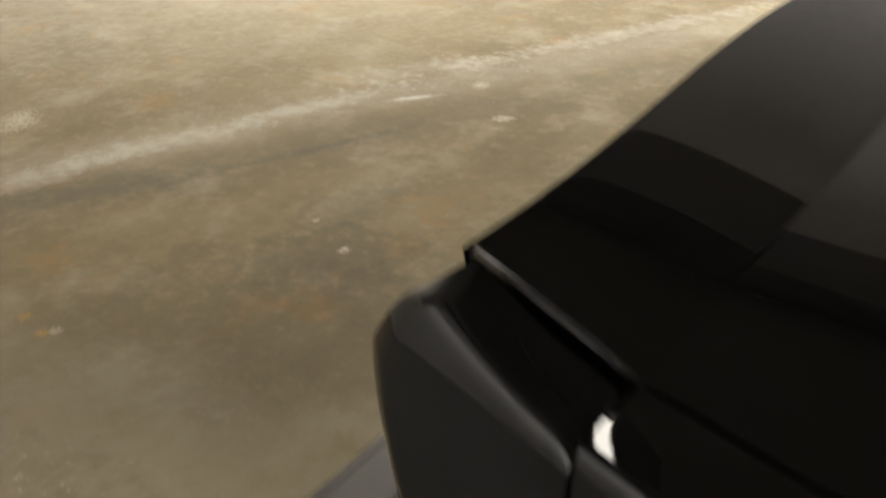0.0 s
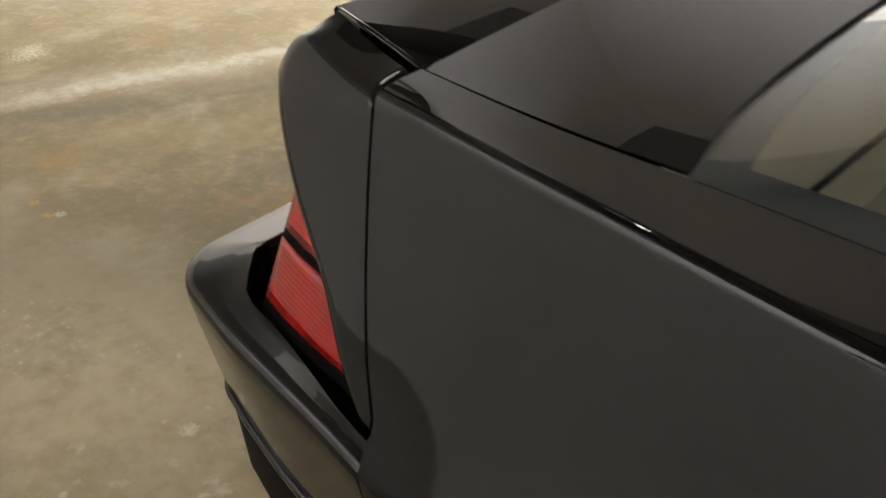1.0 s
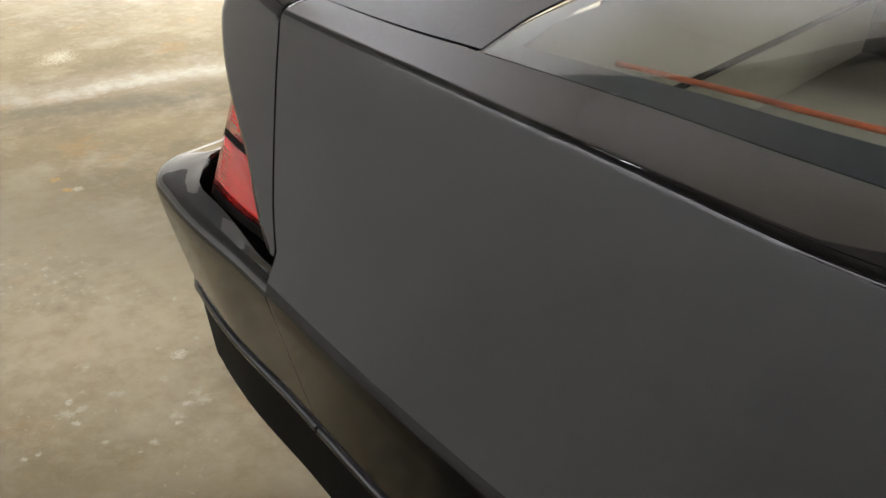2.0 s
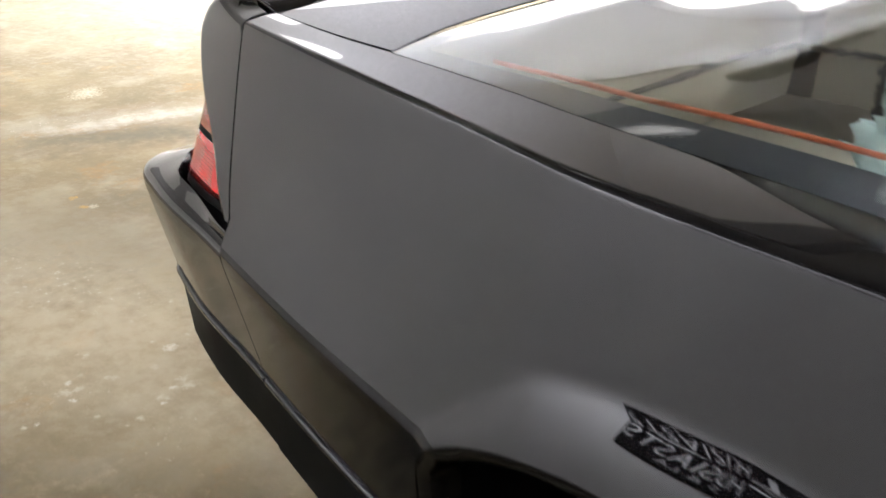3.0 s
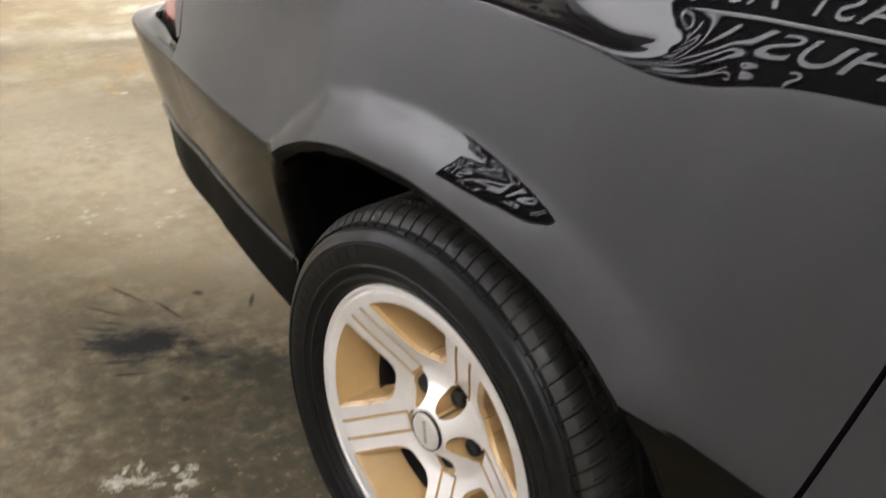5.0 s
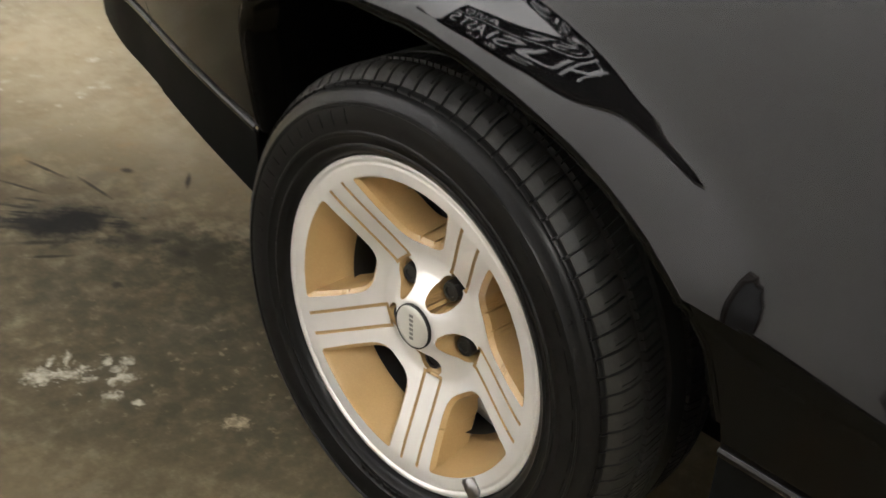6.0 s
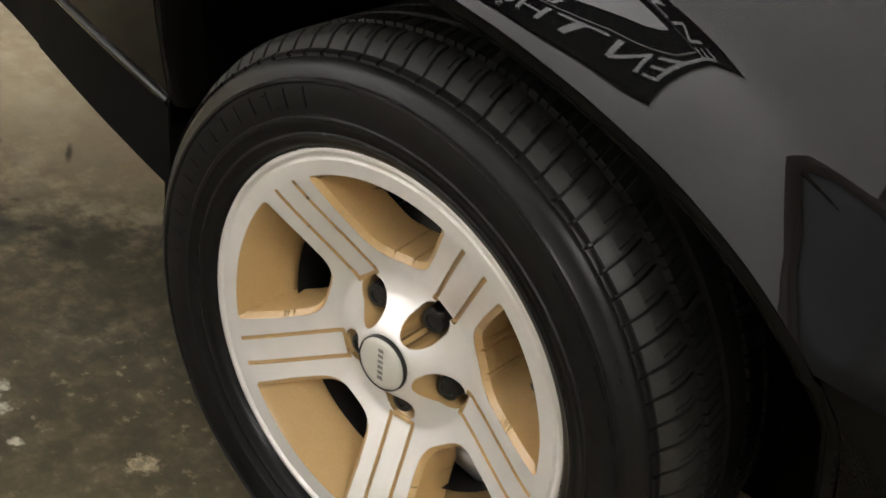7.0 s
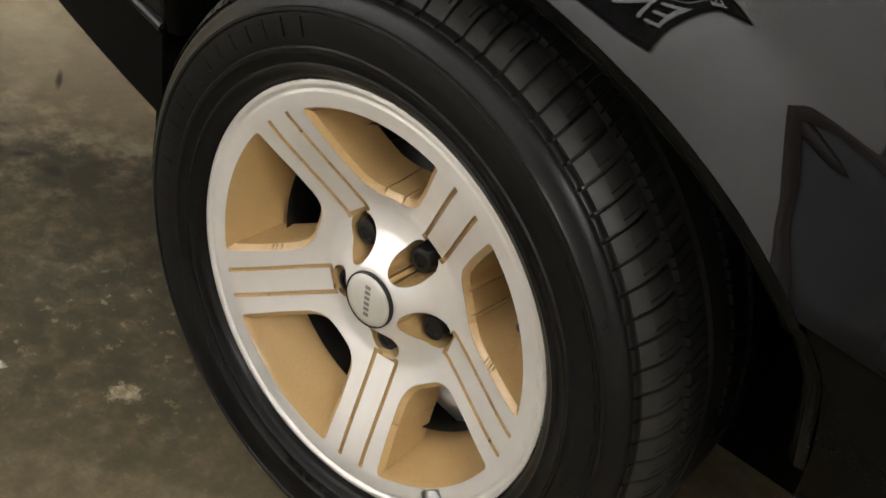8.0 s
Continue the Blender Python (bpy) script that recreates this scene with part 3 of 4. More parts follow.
NOSE, AXLE2 = 3.62, 2.565
crease_y = rail((-1.25, 0.236), (-1.2, 0.217), (-1.0, 0.155), (-0.84, 0.113), (-0.7, 0.078), (-0.6, 0.055), (-0.5, 0.034), (-0.4, 0.014), (-0.32, -0.003),
                (-0.2, -0.028), (0, -0.050), (0.2, -0.052), (0.4, -0.046), (0.7, -0.043), (1.2, -0.038), (1.8, -0.034), (2.4, -0.034), (2.8, -0.02), (3.2, 0.03), (3.45, 0.10), (3.62, 0.22))
crease_z = rail((-1.25, 0.63), (-0.8, 0.638), (-0.32, 0.638), (0.0, 0.61), (0.376, 0.588), (0.6, 0.562), (1.2, 0.555), (2.2, 0.555), (3.0, 0.54), (3.62, 0.5))
edge_z = rail((-1.1, 0.905), (-0.92, 0.908), (-0.6, 0.914), (-0.4, 0.916), (-0.05, 0.914), (0.07, 0.909), (0.14, 0.903), (0.21, 0.895), (0.25, 0.888), (0.28, 0.884), (0.31, 0.882), (0.355, 0.886), (0.40, 0.896), (0.445, 0.904), (0.5, 0.908), (0.6, 0.911), (0.8, 0.911), (1.6, 0.880), (2.2, 0.87), (2.8, 0.80), (3.3, 0.70), (3.62, 0.60))
LIP = [(-0.41, 0.285), (-0.40, 0.41), (-0.385, 0.50), (-0.36, 0.585), (-0.318, 0.640), (-0.27, 0.668), (-0.2, 0.693), (-0.11, 0.708), (-0.01, 0.711), (0.075, 0.702), (0.15, 0.686),
       (0.216, 0.667), (0.274, 0.645), (0.327, 0.620), (0.376, 0.590), (0.405, 0.545), (0.418, 0.45), (0.42, 0.285)]
lip_top = rail(*[p for p in LIP if p[1] >= 0.585 and p[0] < 0.39])
lip_rear = rail(*[(z, x) for x, z in LIP[:5]])
lip_front = rail(*[(z, x) for x, z in LIP[:-5:-1]])


BJ = -0.845  # joint of bumper and quarter panel


def arch_centre(x):
    return 0.0 if x < 1.3 else AXLE2


ARCH = [p for p in LIP if p[1] >= 0.59 and -0.32 <= p[0] < 0.39]


def lip_gap(x, z):
    """Distance from a point of the side to the upper lip of the wheel opening."""
    best = 9.0
    for (x0, z0), (x1, z1) in zip(ARCH, ARCH[1:]):
        ex, ez = x1 - x0, z1 - z0
        t = min(max(((x - x0) * ex + (z - z0) * ez) / (ex * ex + ez * ez), 0.0), 1.0)
        best = min(best, math.hypot(x - x0 - t * ex, z - z0 - t * ez))
    return best


def side_y(x, z):
    """The outer skin between the mid crease and the shoulder."""
    d = z - crease_z(x)
    rear = smooth_step((-0.4 - x) / 0.4)
    base = crease_y(x) + (0.32 - 0.06 * rear) * d + (0.0198 + 0.0292 * rear) * (1 - math.exp(-max(d, 0) / lerp(0.12, 0.2, rear))) + 0.002 * math.exp(-max(d, 0) / 0.006)
    # the upper side stays in line with the sail as the crease drops
    base -= 0.45 * max(0.588 - crease_z(x), 0.0) * min(max(d, 0) / 0.32, 1.0) * (1 - smooth_step((x - 0.8) / 0.8))
    # swelling round the wheel opening: it rolls to upright at the lip
    dx = x - arch_centre(x)
    if -0.5 < dx < 0.55:
        g = lip_gap(dx, z)
        wide = 0.025 + 0.042 * smooth_step((dx + 0.34) / 0.16)
        full = 0.48 - 0.21 * smooth_step((dx - 0.04) / 0.15) - 0.14 * smooth_step((dx - 0.17) / 0.10)
        full *= 0.62 + 0.38 * smooth_step((dx + 0.27) / 0.22)
        if g < wide:
            base -= 0.02 * (wide - g) + full * lerp(1.0, 1.2, smooth_step(dx / 0.15)) * (wide - g * (g / wide)) / 2
    return base


def low_y(x, z):
    """The skin below the mid crease, tucked under down to the groove, then upright."""
    zc = crease_z(x)
    k = min((zc - z) / (zc - 0.41), 1.0)
    return crease_y(x) + 0.064 * k + 0.002 * math.exp(-max(zc - z, 0) / 0.006)


def low_z(x):
    """Where the upper side panel ends below: the crease, or the lip of a wheel opening."""
    dx = x - arch_centre(x)
    return max(crease_z(x), lip_top(dx)) if -0.318 <= dx <= 0.376 else crease_z(x)


seam_line = rail((0.682, -0.838), (0.72, -0.866), (0.766, -0.889), (0.815, -0.908), (0.86, -0.922), (0.912, -0.934))


def seam_x(z):
    return seam_line(z) if z > 0.682 else lerp(-0.838, BJ + 0.003, min((0.682 - z) / 0.02, 1.0))


def door_x(z):
    return 0.567 + (z - 0.57) * 0.24


ledge_in = rail((-1.1, 0.33), (-0.935, 0.302), (-0.86, 0.287), (-0.80, 0.276), (-0.745, 0.268), (-0.65, 0.259), (-0.45, 0.234), (-0.30, 0.208), (-0.16, 0.188), (-0.04, 0.172), (0.03, 0.1595),
                (0.07, 0.1420), (0.095, 0.1280), (0.12, 0.1160), (0.145, 0.1085), (0.165, 0.1052), (0.19, 0.1027), (0.23, 0.0999), (0.28, 0.0969), (0.34, 0.0947), (0.40, 0.0935), (0.445, 0.0926), (0.5, 0.0917), (0.6, 0.0900), (0.8, 0.089), (1.5, 0.092), (2.1, 0.12))
ledge_z = rail((-1.1, 0.924), (-0.9, 0.922), (-0.4, 0.924), (0.03, 0.9265), (0.065, 0.930), (0.10, 0.938), (0.135, 0.9455), (0.17, 0.9485), (0.3, 0.949), (0.8, 0.947), (1.6, 0.93), (2.1, 0.89))
SAIL = Vector((0, 1.0, 2.13)).normalized()


def bend(p, c, q, t):
    """A quadratic curve from p to q round the corner c."""
    return p * (1 - t) ** 2 + c * (2 * t * (1 - t)) + q * t * t


def shoulder(x, s):
    """From the side's upper edge (s = 0) over a tight roll and a flat ledge, then up into the sail (s = 1)."""
    z0 = edge_z(x)
    up = Vector((0, 0.337, 1.0)).normalized()
    a, d = Vector((x, side_y(x, z0), z0)), Vector((x, ledge_in(x), ledge_z(x)))
    k = smooth_step((x - 0.03) / 0.08)
    corner = a + up * roll_r(x)
    drop = max((d.z - corner.z - 0.004) / SAIL.z, 0.0) * (1 - 0.75 * smooth_step((x - 0.24) / 0.14))
    foot = (d - Vector((0, 1, 0.03)) * 0.03).lerp(d - SAIL * drop, k)
    gap = (foot - corner).length
    way = (foot - corner).normalized()
    r1 = min(lerp(0.006, 0.011, smooth_step((x + 0.4) / 0.3)), gap * 0.45)
    r2 = lerp(min(0.028, gap * 0.5), gap * 0.5, smooth_step((x - 0.05) / 0.10))
    out = (d - foot).normalized()
    p1, p2 = corner + way * r1, foot - way * r2
    p3 = foot + out * lerp(min(r2, (d - foot).length * 0.9), (d - foot).length * 0.9, smooth_step((x - 0.05) / 0.10))
    if s < 0.42:
        ledge = bend(a, corner, p1, s / 0.42)
    elif s < 0.56:
        ledge = p1.lerp(p2, (s - 0.42) / 0.14)
    elif s < 0.92:
        ledge = bend(p2, foot, p3, (s - 0.56) / 0.36)
    else:
        ledge = p3.lerp(d, (s - 0.92) / 0.08)
    # further forward the ledge fades and the sail runs straight into the side
    fade = smooth_step((x - 0.20) / 0.15)
    if fade == 0:
        return ledge
    third = (d - a).length / 3
    b, c = a + Vector((0, 0.42, 1)).normalized() * third, d - SAIL * third
    plain = a * (1 - s) ** 3 + b * (3 * s * (1 - s) ** 2) + c * (3 * s * s * (1 - s)) + d * s ** 3
    return ledge.lerp(plain, fade)


roll_r = rail((-1.2, 0.011), (-0.7, 0.010), (-0.5, 0.008), (-0.2, 0.006), (0.0, 0.006), (0.2, 0.009), (0.36, 0.016), (0.6, 0.018), (3.6, 0.01))


def panel(x_start, x_end, nu, nv=26):
    """A side panel with shoulder, between two near-upright edges given as x of z."""
    def point(u, v):
        xm = lerp(x_start(0.64), x_end(0.64), u)
        if v <= 0.5:
            k = v / 0.5
            k = k * k * (3 - 2 * k) * 0.3 + k * 0.7
            z = lerp(low_z(xm), edge_z(xm), k)
            x = lerp(x_start(z), x_end(z), u)
            lo = low_z(x)
            z = lerp(lo, edge_z(x), k)
            return (x, side_y(x, z), z)
        x = lerp(x_start(0.91), x_end(0.91), u)
        return shoulder(x, (v - 0.5) / 0.5)
    return grid(nu, nv, point)


# panels between the tail seam, the door gap and the front fender
body("quarter_panel", panel(seam_x, lambda z: door_x(z) - 0.003, 170, 60), PAINT)
body("panel_edge", tube([shoulder(seam_x(0.91) + 0.001, i / 20) + Vector((0, 0, -0.0015)) for i in range(1, 21)], 0.0022, 10), PAINT, solid=0)
body("door", panel(lambda z: door_x(z) + 0.003, lambda z: 1.86 + (z - 0.57) * 0.05, 50, 40), PAINT)
body("front_fender", panel(lambda z: 1.866 + (z - 0.57) * 0.05, lambda z: 3.3, 80, 40), PAINT)


def strip_rows(z_lo, z_hi, xa, xb, nu, nv, y_of, bulge=0.0):
    return grid(nu, nv, lambda u, v: (lambda z: (lambda x: (x, y_of(x, z) - bulge * math.sin(math.pi * v), z))(lerp(xa(z), xb(z), u)))(lerp(z_lo, z_hi, v)))


def below_crease(name, xa, xb, nu, bottom=0.285):
    def point(u, v):
        z = lerp(0.414, 0.64, v)
        x = lerp(xa(z), xb(z), u)
        z = lerp(0.414, crease_z(x), v)
        x = lerp(xa(z), xb(z), u)
        return (x, low_y(x, z), z)
    body(name, grid(nu, 12, point), LOWER)
    body(name.replace("panel", "skirt"), strip_rows(bottom, 0.406, xa, xb, nu, 8, lambda x, z: crease_y(x) + 0.062 + 0.012 * (0.406 - z) / 0.12), SATIN, "satin black ground effects skirt")
    body("skirt_ridge", grid(nu, 8, lambda u, v: (lambda x, a: (x, crease_y(x) + 0.064 - 0.007 * math.sin(a), 0.41 - 0.006 * math.cos(a)))(lerp(xa(0.41), xb(0.41), u), v * math.pi)), PAINT, "thin raised ridge along the skirt")


below_crease("lower_quarter_panel", lambda z: BJ + 0.003, lip_rear, 26)
below_crease("rocker_panel", lip_front, lambda z: AXLE2 + lip_rear(z), 50)
below_crease("lower_fender_panel", lambda z: AXLE2 + lip_front(z), lambda z: 3.3, 16)


# turned-in lips of the wheel openings
def lip_band(dx0):
    pts = []
    for i in range(81):
        t = 1 + i / 80 * (len(LIP) - 3)
        k = min(int(t), len(LIP) - 2)
        f = t - k
        x, z = lerp(LIP[k][0], LIP[k + 1][0], f), lerp(LIP[k][1], LIP[k + 1][1], f)
        pts.append((x, z))

    def point(u, v):
        x, z = pts[round(u * 80)]
        y = side_y(x + dx0, z) if z > crease_z(x + dx0) - 0.004 else low_y(x + dx0, z)
        out = Vector((x, z - 0.3)).normalized()
        # a round turn towards the wheel, then straight in
        a = min(v / 0.8, 1.0) * radians(84)
        turn, deep = 0.017 * math.sin(a), 0.015 * (1 - math.cos(a)) + 0.035 * max(v - 0.8, 0) / 0.2
        return (x + dx0 - out.x * turn, y + deep, z - out.y * turn)
    return grid(80, 10, point)


def wheelhouse(dx0):
    def point(u, v):
        line = [(-0.40, 0.13), *LIP, (0.41, 0.13)]
        t = u * (len(line) - 1)
        k = min(int(t), len(line) - 2)
        x, z = lerp(line[k][0], line[k + 1][0], t - k) * 1.09, 0.285 + (lerp(line[k][1], line[k + 1][1], t - k) - 0.285) * 1.07
        outer = (low_y if z < crease_z(dx0 + x) else side_y)(dx0 + x, z) + 0.02
        return (dx0 + x, lerp(outer, 0.436, v), z)
    return grid(68, 6, point)


for dx0 in (0.0, AXLE2):
    body("wheel_arch_lip", lip_band(dx0), LOWER, solid=0.002)
    body("wheelhouse", wheelhouse(dx0), LINER, "rough black wheelhouse liner")
    body("wheelhouse_back", box(dx0 - 0.47, dx0 + 0.47, 0.436, 0.446, 0.06, 0.765), LINER, solid=0)


# ---- tail: end caps, lamps, bumper, spoiler, deck ----
cap_rear = rail((0.671, -0.856), (0.68, -0.880), (0.698, -0.911), (0.747, -0.971), (0.767, -1.002), (0.798, -1.050), (0.827, -1.084), (0.85, -1.104), (0.872, -1.116), (0.90, -1.122))


def end_cap():
    """Tail corner: a side, a broad roll that widens towards the rear, and a top that dips at the seam."""
    def point(u, v):
        za = lerp(0.880, 0.897, u)
        if v <= 0.5:
            z = lerp(0.678, za, v / 0.5)
            xr = cap_rear(z)
            x = lerp(xr, seam_x(z) - 0.005, u)
            y = side_y(x, z)
            t = 0.0
        else:
            t = (v - 0.5) / 0.5
            t = 0.75 * t + 0.25 * t * t
            ax = lerp(cap_rear(za), seam_x(za) - 0.005, u)
            a = Vector((ax, side_y(ax, za), za))
            d = Vector((lerp(-1.060, seam_x(0.912) - 0.005, u), lerp(0.325, 0.2915, u), 0.9225 + 0.024 * (1 - u) ** 1.8))
            cz = lerp(0.931, 0.9165, u)
            c = Vector(((a.x + d.x) / 2, a.y + 0.20 * (cz - za), cz))
            w = lerp(2.4, 1.9, u)
            k = (1 - t) ** 2 + 2 * w * t * (1 - t) + t * t
            p = (a * (1 - t) ** 2 + c * (2 * w * t * (1 - t)) + d * t * t) / k
            x, y, z = p
            xr = lerp(cap_rear(za), -1.060, t)
        turn = max(0.0, 1 - (x - xr) / 0.026) ** 2
        gap = seam_x(z) - 0.005 - x
        roll = max(0.0, 1 - gap / 0.010) ** 2
        return (x, y + 0.007 * turn * (1 - t), z - turn * (0.010 * smooth_step(t * 1.5) - 0.006 * t) - 0.0019 * roll * smooth_step(t * 3))
    return grid(90, 64, lambda u, v: point(1 - (1 - u) ** 1.5, v))


body("end_cap", end_cap(), PAINT, "glossy black tail end cap beside the spoiler")
# rear and inner faces of the end cap
body("end_cap_rear", grid(10, 16, lambda u, v: (lambda z: (lerp(cap_rear(z), cap_rear(z) + 0.012, u) + 0.001, lerp(side_y(cap_rear(z), z) + 0.012, 0.36, u), z))(lerp(0.80, 0.872, v))), PAINT)


def spoiler():
    """The lid's spoiler: a wedge across the tail between the end caps."""
    prof = [(-0.934, 0.922), (-0.97, 0.930), (-1.02, 0.938), (-1.062, 0.944), (-1.072, 0.945), (-1.076, 0.941), (-1.074, 0.93), (-1.06, 0.90), (-1.03, 0.86), (-0.99, 0.855), (-0.96, 0.88)]

    def point(u, v):
        y = lerp(0.0, 1.0, u)
        yy = lerp(0.334, YC, y)
        i = round(v * len(prof)) % len(prof)
        x, z = prof[i]
        back = (-0.015 if i in (0, 10) else -0.038) * smooth_step(y)
        inset = 0.031 * max(0.0, (x + 1.076) / 0.142) * (1 - y)
        return (x + back, yy - inset, z + 0.012 * smooth_step(y))
    bm = grid(20, len(prof), point)
    return bm


body("spoiler", spoiler(), PAINT, "glossy black rear spoiler lip", solid=0, crisp=50)
body("spoiler_end", grid(4, 4, lambda u, v: (lerp(-0.934, -1.07, u), lerp(0.303, 0.3335, u) + 0.0005, lerp(0.86, lerp(0.920, 0.943, u), v))), PAINT, solid=0.002)

body("spoiler_edge", tube([(x, 0.3365 - 0.031 * (x + 1.076) / 0.142, z - 0.0026) for x, z in ((-1.066, 0.9445), (-1.02, 0.938), (-0.97, 0.930), (-0.937, 0.9225))], 0.0030, 12), PAINT, solid=0)

glass_rear = rail((0.0, -0.646), (0.18, -0.668), (0.45, -0.68), (1.0, -0.69))


def deck(u, v):
    a = v
    x = lerp(-0.936 - 0.015 * smooth_step(a), glass_rear(a) - 0.004, u)
    y = lerp(ledge_in(x) + 0.005, YC, a)
    return (x, y, 0.920 + 0.016 * (1 - (1 - a) ** 3) + 0.004 * u)


body("hatch_lid", grid(24, 30, deck), PAINT, solid=0.003)
# dark channel under the lid gaps
body("gap_channel", grid(24, 2, lambda u, v: (lerp(-1.05, -0.64, u), lerp(ledge_in(lerp(-1.05, -0.64, u)) - 0.012, ledge_in(lerp(-1.05, -0.64, u)) + 0.03, v), 0.895)), LINER)
body("seam_channel", grid(2, 14, lambda u, v: (lambda z: (lerp(seam_x(z) - 0.02, seam_x(z) + 0.015, u), side_y(seam_x(z), z) + 0.010, z))(lerp(0.68, 0.915, v))), LINER)
body("door_channel", grid(2, 14, lambda u, v: (lambda z: (lerp(door_x(z) - 0.02, door_x(z) + 0.02, u), side_y(door_x(z), z) + 0.010, z))(lerp(0.57, 0.915, v))), LINER)


# tail lamp wrapping round the corner
def lamp_face(z0, z1, inset):
    path = [(-0.885, 0.163), (-0.92, 0.174), (-0.97, 0.186), (-1.04, 0.207), (-1.082, 0.222), (-1.098, 0.25), (-1.106, 0.30), (-1.112, 0.40), (-1.116, 0.60)]

    def point(u, v):
        t = u * (len(path) - 1)
        k = min(int(t), len(path) - 2)
        x, y = lerp(path[k][0], path[k + 1][0], t - k), lerp(path[k][1], path[k + 1][1], t - k)
        z = lerp(z0, z1, v)
        lift = 0.006 * smooth_step((x + 1.05) / 0.17)
        zz = z + lift * (1 - (z - 0.665) / 0.16) if z < 0.82 else z
        f = (zz - 0.665) / 0.155
        return (x + 0.04 * f + inset, y + 0.03 * f + inset, zz)
    return grid(32, 6, point)


lamp = body("tail_lamp", lamp_face(0.674, 0.83, 0.012), BLACK_METAL, "black tail lamp housing", solid=0.004)
for ob in lamp:
    side = 1 if ob is lamp[0] else -1
    for name, z0, z1, mat in (("lower_lens", 0.668, 0.738, RED), ("upper_lens", 0.748, 0.826, RED), ("lens_divider", 0.738, 0.748, SATIN), ("lens_frame", 0.654, 0.667, SATIN)):
        bm = lamp_face(z0, z1, 0.0)
        for v in bm.verts:
            v.co.y = (v.co.y - YC) * side
        thick(part(name, bm, mat, ob, "red tail lamp lens" if mat is RED else ""), 0.004)


# rear bumper
def bumper_path(z):
    """Plan of the bumper's skin at height z, from the joint round the corner to the middle."""
    k = min(max((0.638 - z) / 0.228, 0.0), 1.3)
    back = -1.252 - 0.065 * min(k, 1.0)
    pts = []
    xc = back + 0.075
    for i in range(13):
        x = lerp(BJ, xc, i / 12)
        pts.append((x, low_y(x, z) - 0.010 * smooth_step((-0.9 - x) / 0.22)))
    y0 = pts[-1][1]
    for i in range(1, 9):
        a = i / 8 * math.pi / 2
        pts.append((xc - 0.075 * math.sin(a), y0 + 0.075 * 0.9 * (1 - math.cos(a)) + 0.017 * math.sin(a)))
    y1 = pts[-1][1]
    for i in range(1, 9):
        pts.append((back - 0.05 * smooth_step(i / 8), lerp(y1, YC, i / 8)))
    return pts


NB = len(bumper_path(0.5)) - 1
body("rear_bumper", grid(NB, 14, lambda u, v: (lambda z: (*bumper_path(z)[round(u * NB)], z))(lerp(0.414, 0.632, v))), LOWER, "semi-gloss black rear bumper cover")


def bumper_top(u, v):
    """The bumper's upper edge: rolled over, a flat shelf, then down into the lamp recess."""
    path = bumper_path(0.632)
    i = round(u * NB)
    x, y = path[i]
    a, b = path[max(i - 1, 0)], path[min(i + 1, NB)]
    d = Vector((b[0] - a[0], b[1] - a[1])).normalized()
    inward = Vector((-d.y, d.x)) * -1
    if inward.dot(Vector((-0.6 - x, YC - y))) < 0:
        inward = -inward
    w = 0.022 + 0.020 * smooth_step((-0.86 - x) / 0.2) + 0.055 * smooth_step((-1.10 - x) / 0.13)
    r = 0.014
    if v < 0.3:
        t = v / 0.3 * math.pi / 2
        q, z = r * (1 - math.cos(t)), 0.632 + r * math.sin(t)
    elif v < 0.75:
        t = (v - 0.3) / 0.45
        q, z = lerp(r, max(w - 0.008, r + 0.001), t), 0.646 + (0.014 + 0.16 * max(w - 0.04, 0)) * t
    else:
        t = (v - 0.75) / 0.25
        q, z = lerp(max(w - 0.008, r + 0.001), w + 0.004, smooth_step(t)), 0.660 + 0.16 * max(w - 0.04, 0) - 0.06 * t * t
    return (x + inward.x * q, y + inward.y * q, z)


body("bumper_top", grid(NB, 16, bumper_top), PAINT)
body("bumper_skirt", grid(NB, 8, lambda u, v: (lambda z, p: (p[0] + 0.012 * u * (0.406 - z) / 0.12, p[1] + 0.012 * (0.406 - z) / 0.12, z))(lerp(0.285, 0.406, v), bumper_path(0.41)[round(u * NB)])), SATIN, "satin black lower bumper skirt")
body("bumper_ridge", grid(NB, 8, lambda u, v: (lambda a, p: (p[0] - 0.004 * math.sin(a), p[1] - 0.006 * math.sin(a), 0.41 - 0.006 * math.cos(a)))(v * math.pi, bumper_path(0.41)[round(u * NB)])), PAINT)
body("lamp_recess", grid(20, 2, lambda u, v: (lerp(-0.86, -1.225, u), lerp(lerp(0.13, 0.23, u), YC, v), 0.612)), LINER)

# ---- greenhouse ----
roof_z = rail((-0.70, 0.936), (-0.4, 1.01), (0.0, 1.11), (0.35, 1.19), (0.62, 1.235), (1.0, 1.255), (1.3, 1.245), (1.6, 1.16), (2.1, 0.93))


def climb(a, m):
    """From 0 to nearly 1: straight at first, with slope m, then level."""
    return a * m / (1 + (a * m) ** 2.6) ** (1 / 2.6)


rise = rail((-0.8, 0.10), (-0.7, 0.11), (-0.5, 0.14), (-0.25, 0.36), (-0.08, 0.98), (0.02, 1.7), (0.08, 2.05), (0.25, 2.1), (0.35, 2.13), (0.6, 2.14), (3.0, 2.25))


def green(x, a):
    """The greenhouse skin: a = 0 at the ledge, 1 on the middle line."""
    y0, z0 = ledge_in(x), ledge_z(x)
    return Vector((x, lerp(y0, YC, a), z0 + max(roof_z(x) - z0, 0.012) * climb(a, rise(x) * (YC - y0) / max(roof_z(x) - z0, 0.05))))


glass_front = rail((0.0, 0.0), (0.003, 0.055), (0.008, 0.105), (0.015, 0.15), (0.028, 0.19), (0.06, 0.24), (0.15, 0.37), (0.30, 0.53), (0.44, 0.60), (1.0, 0.62))


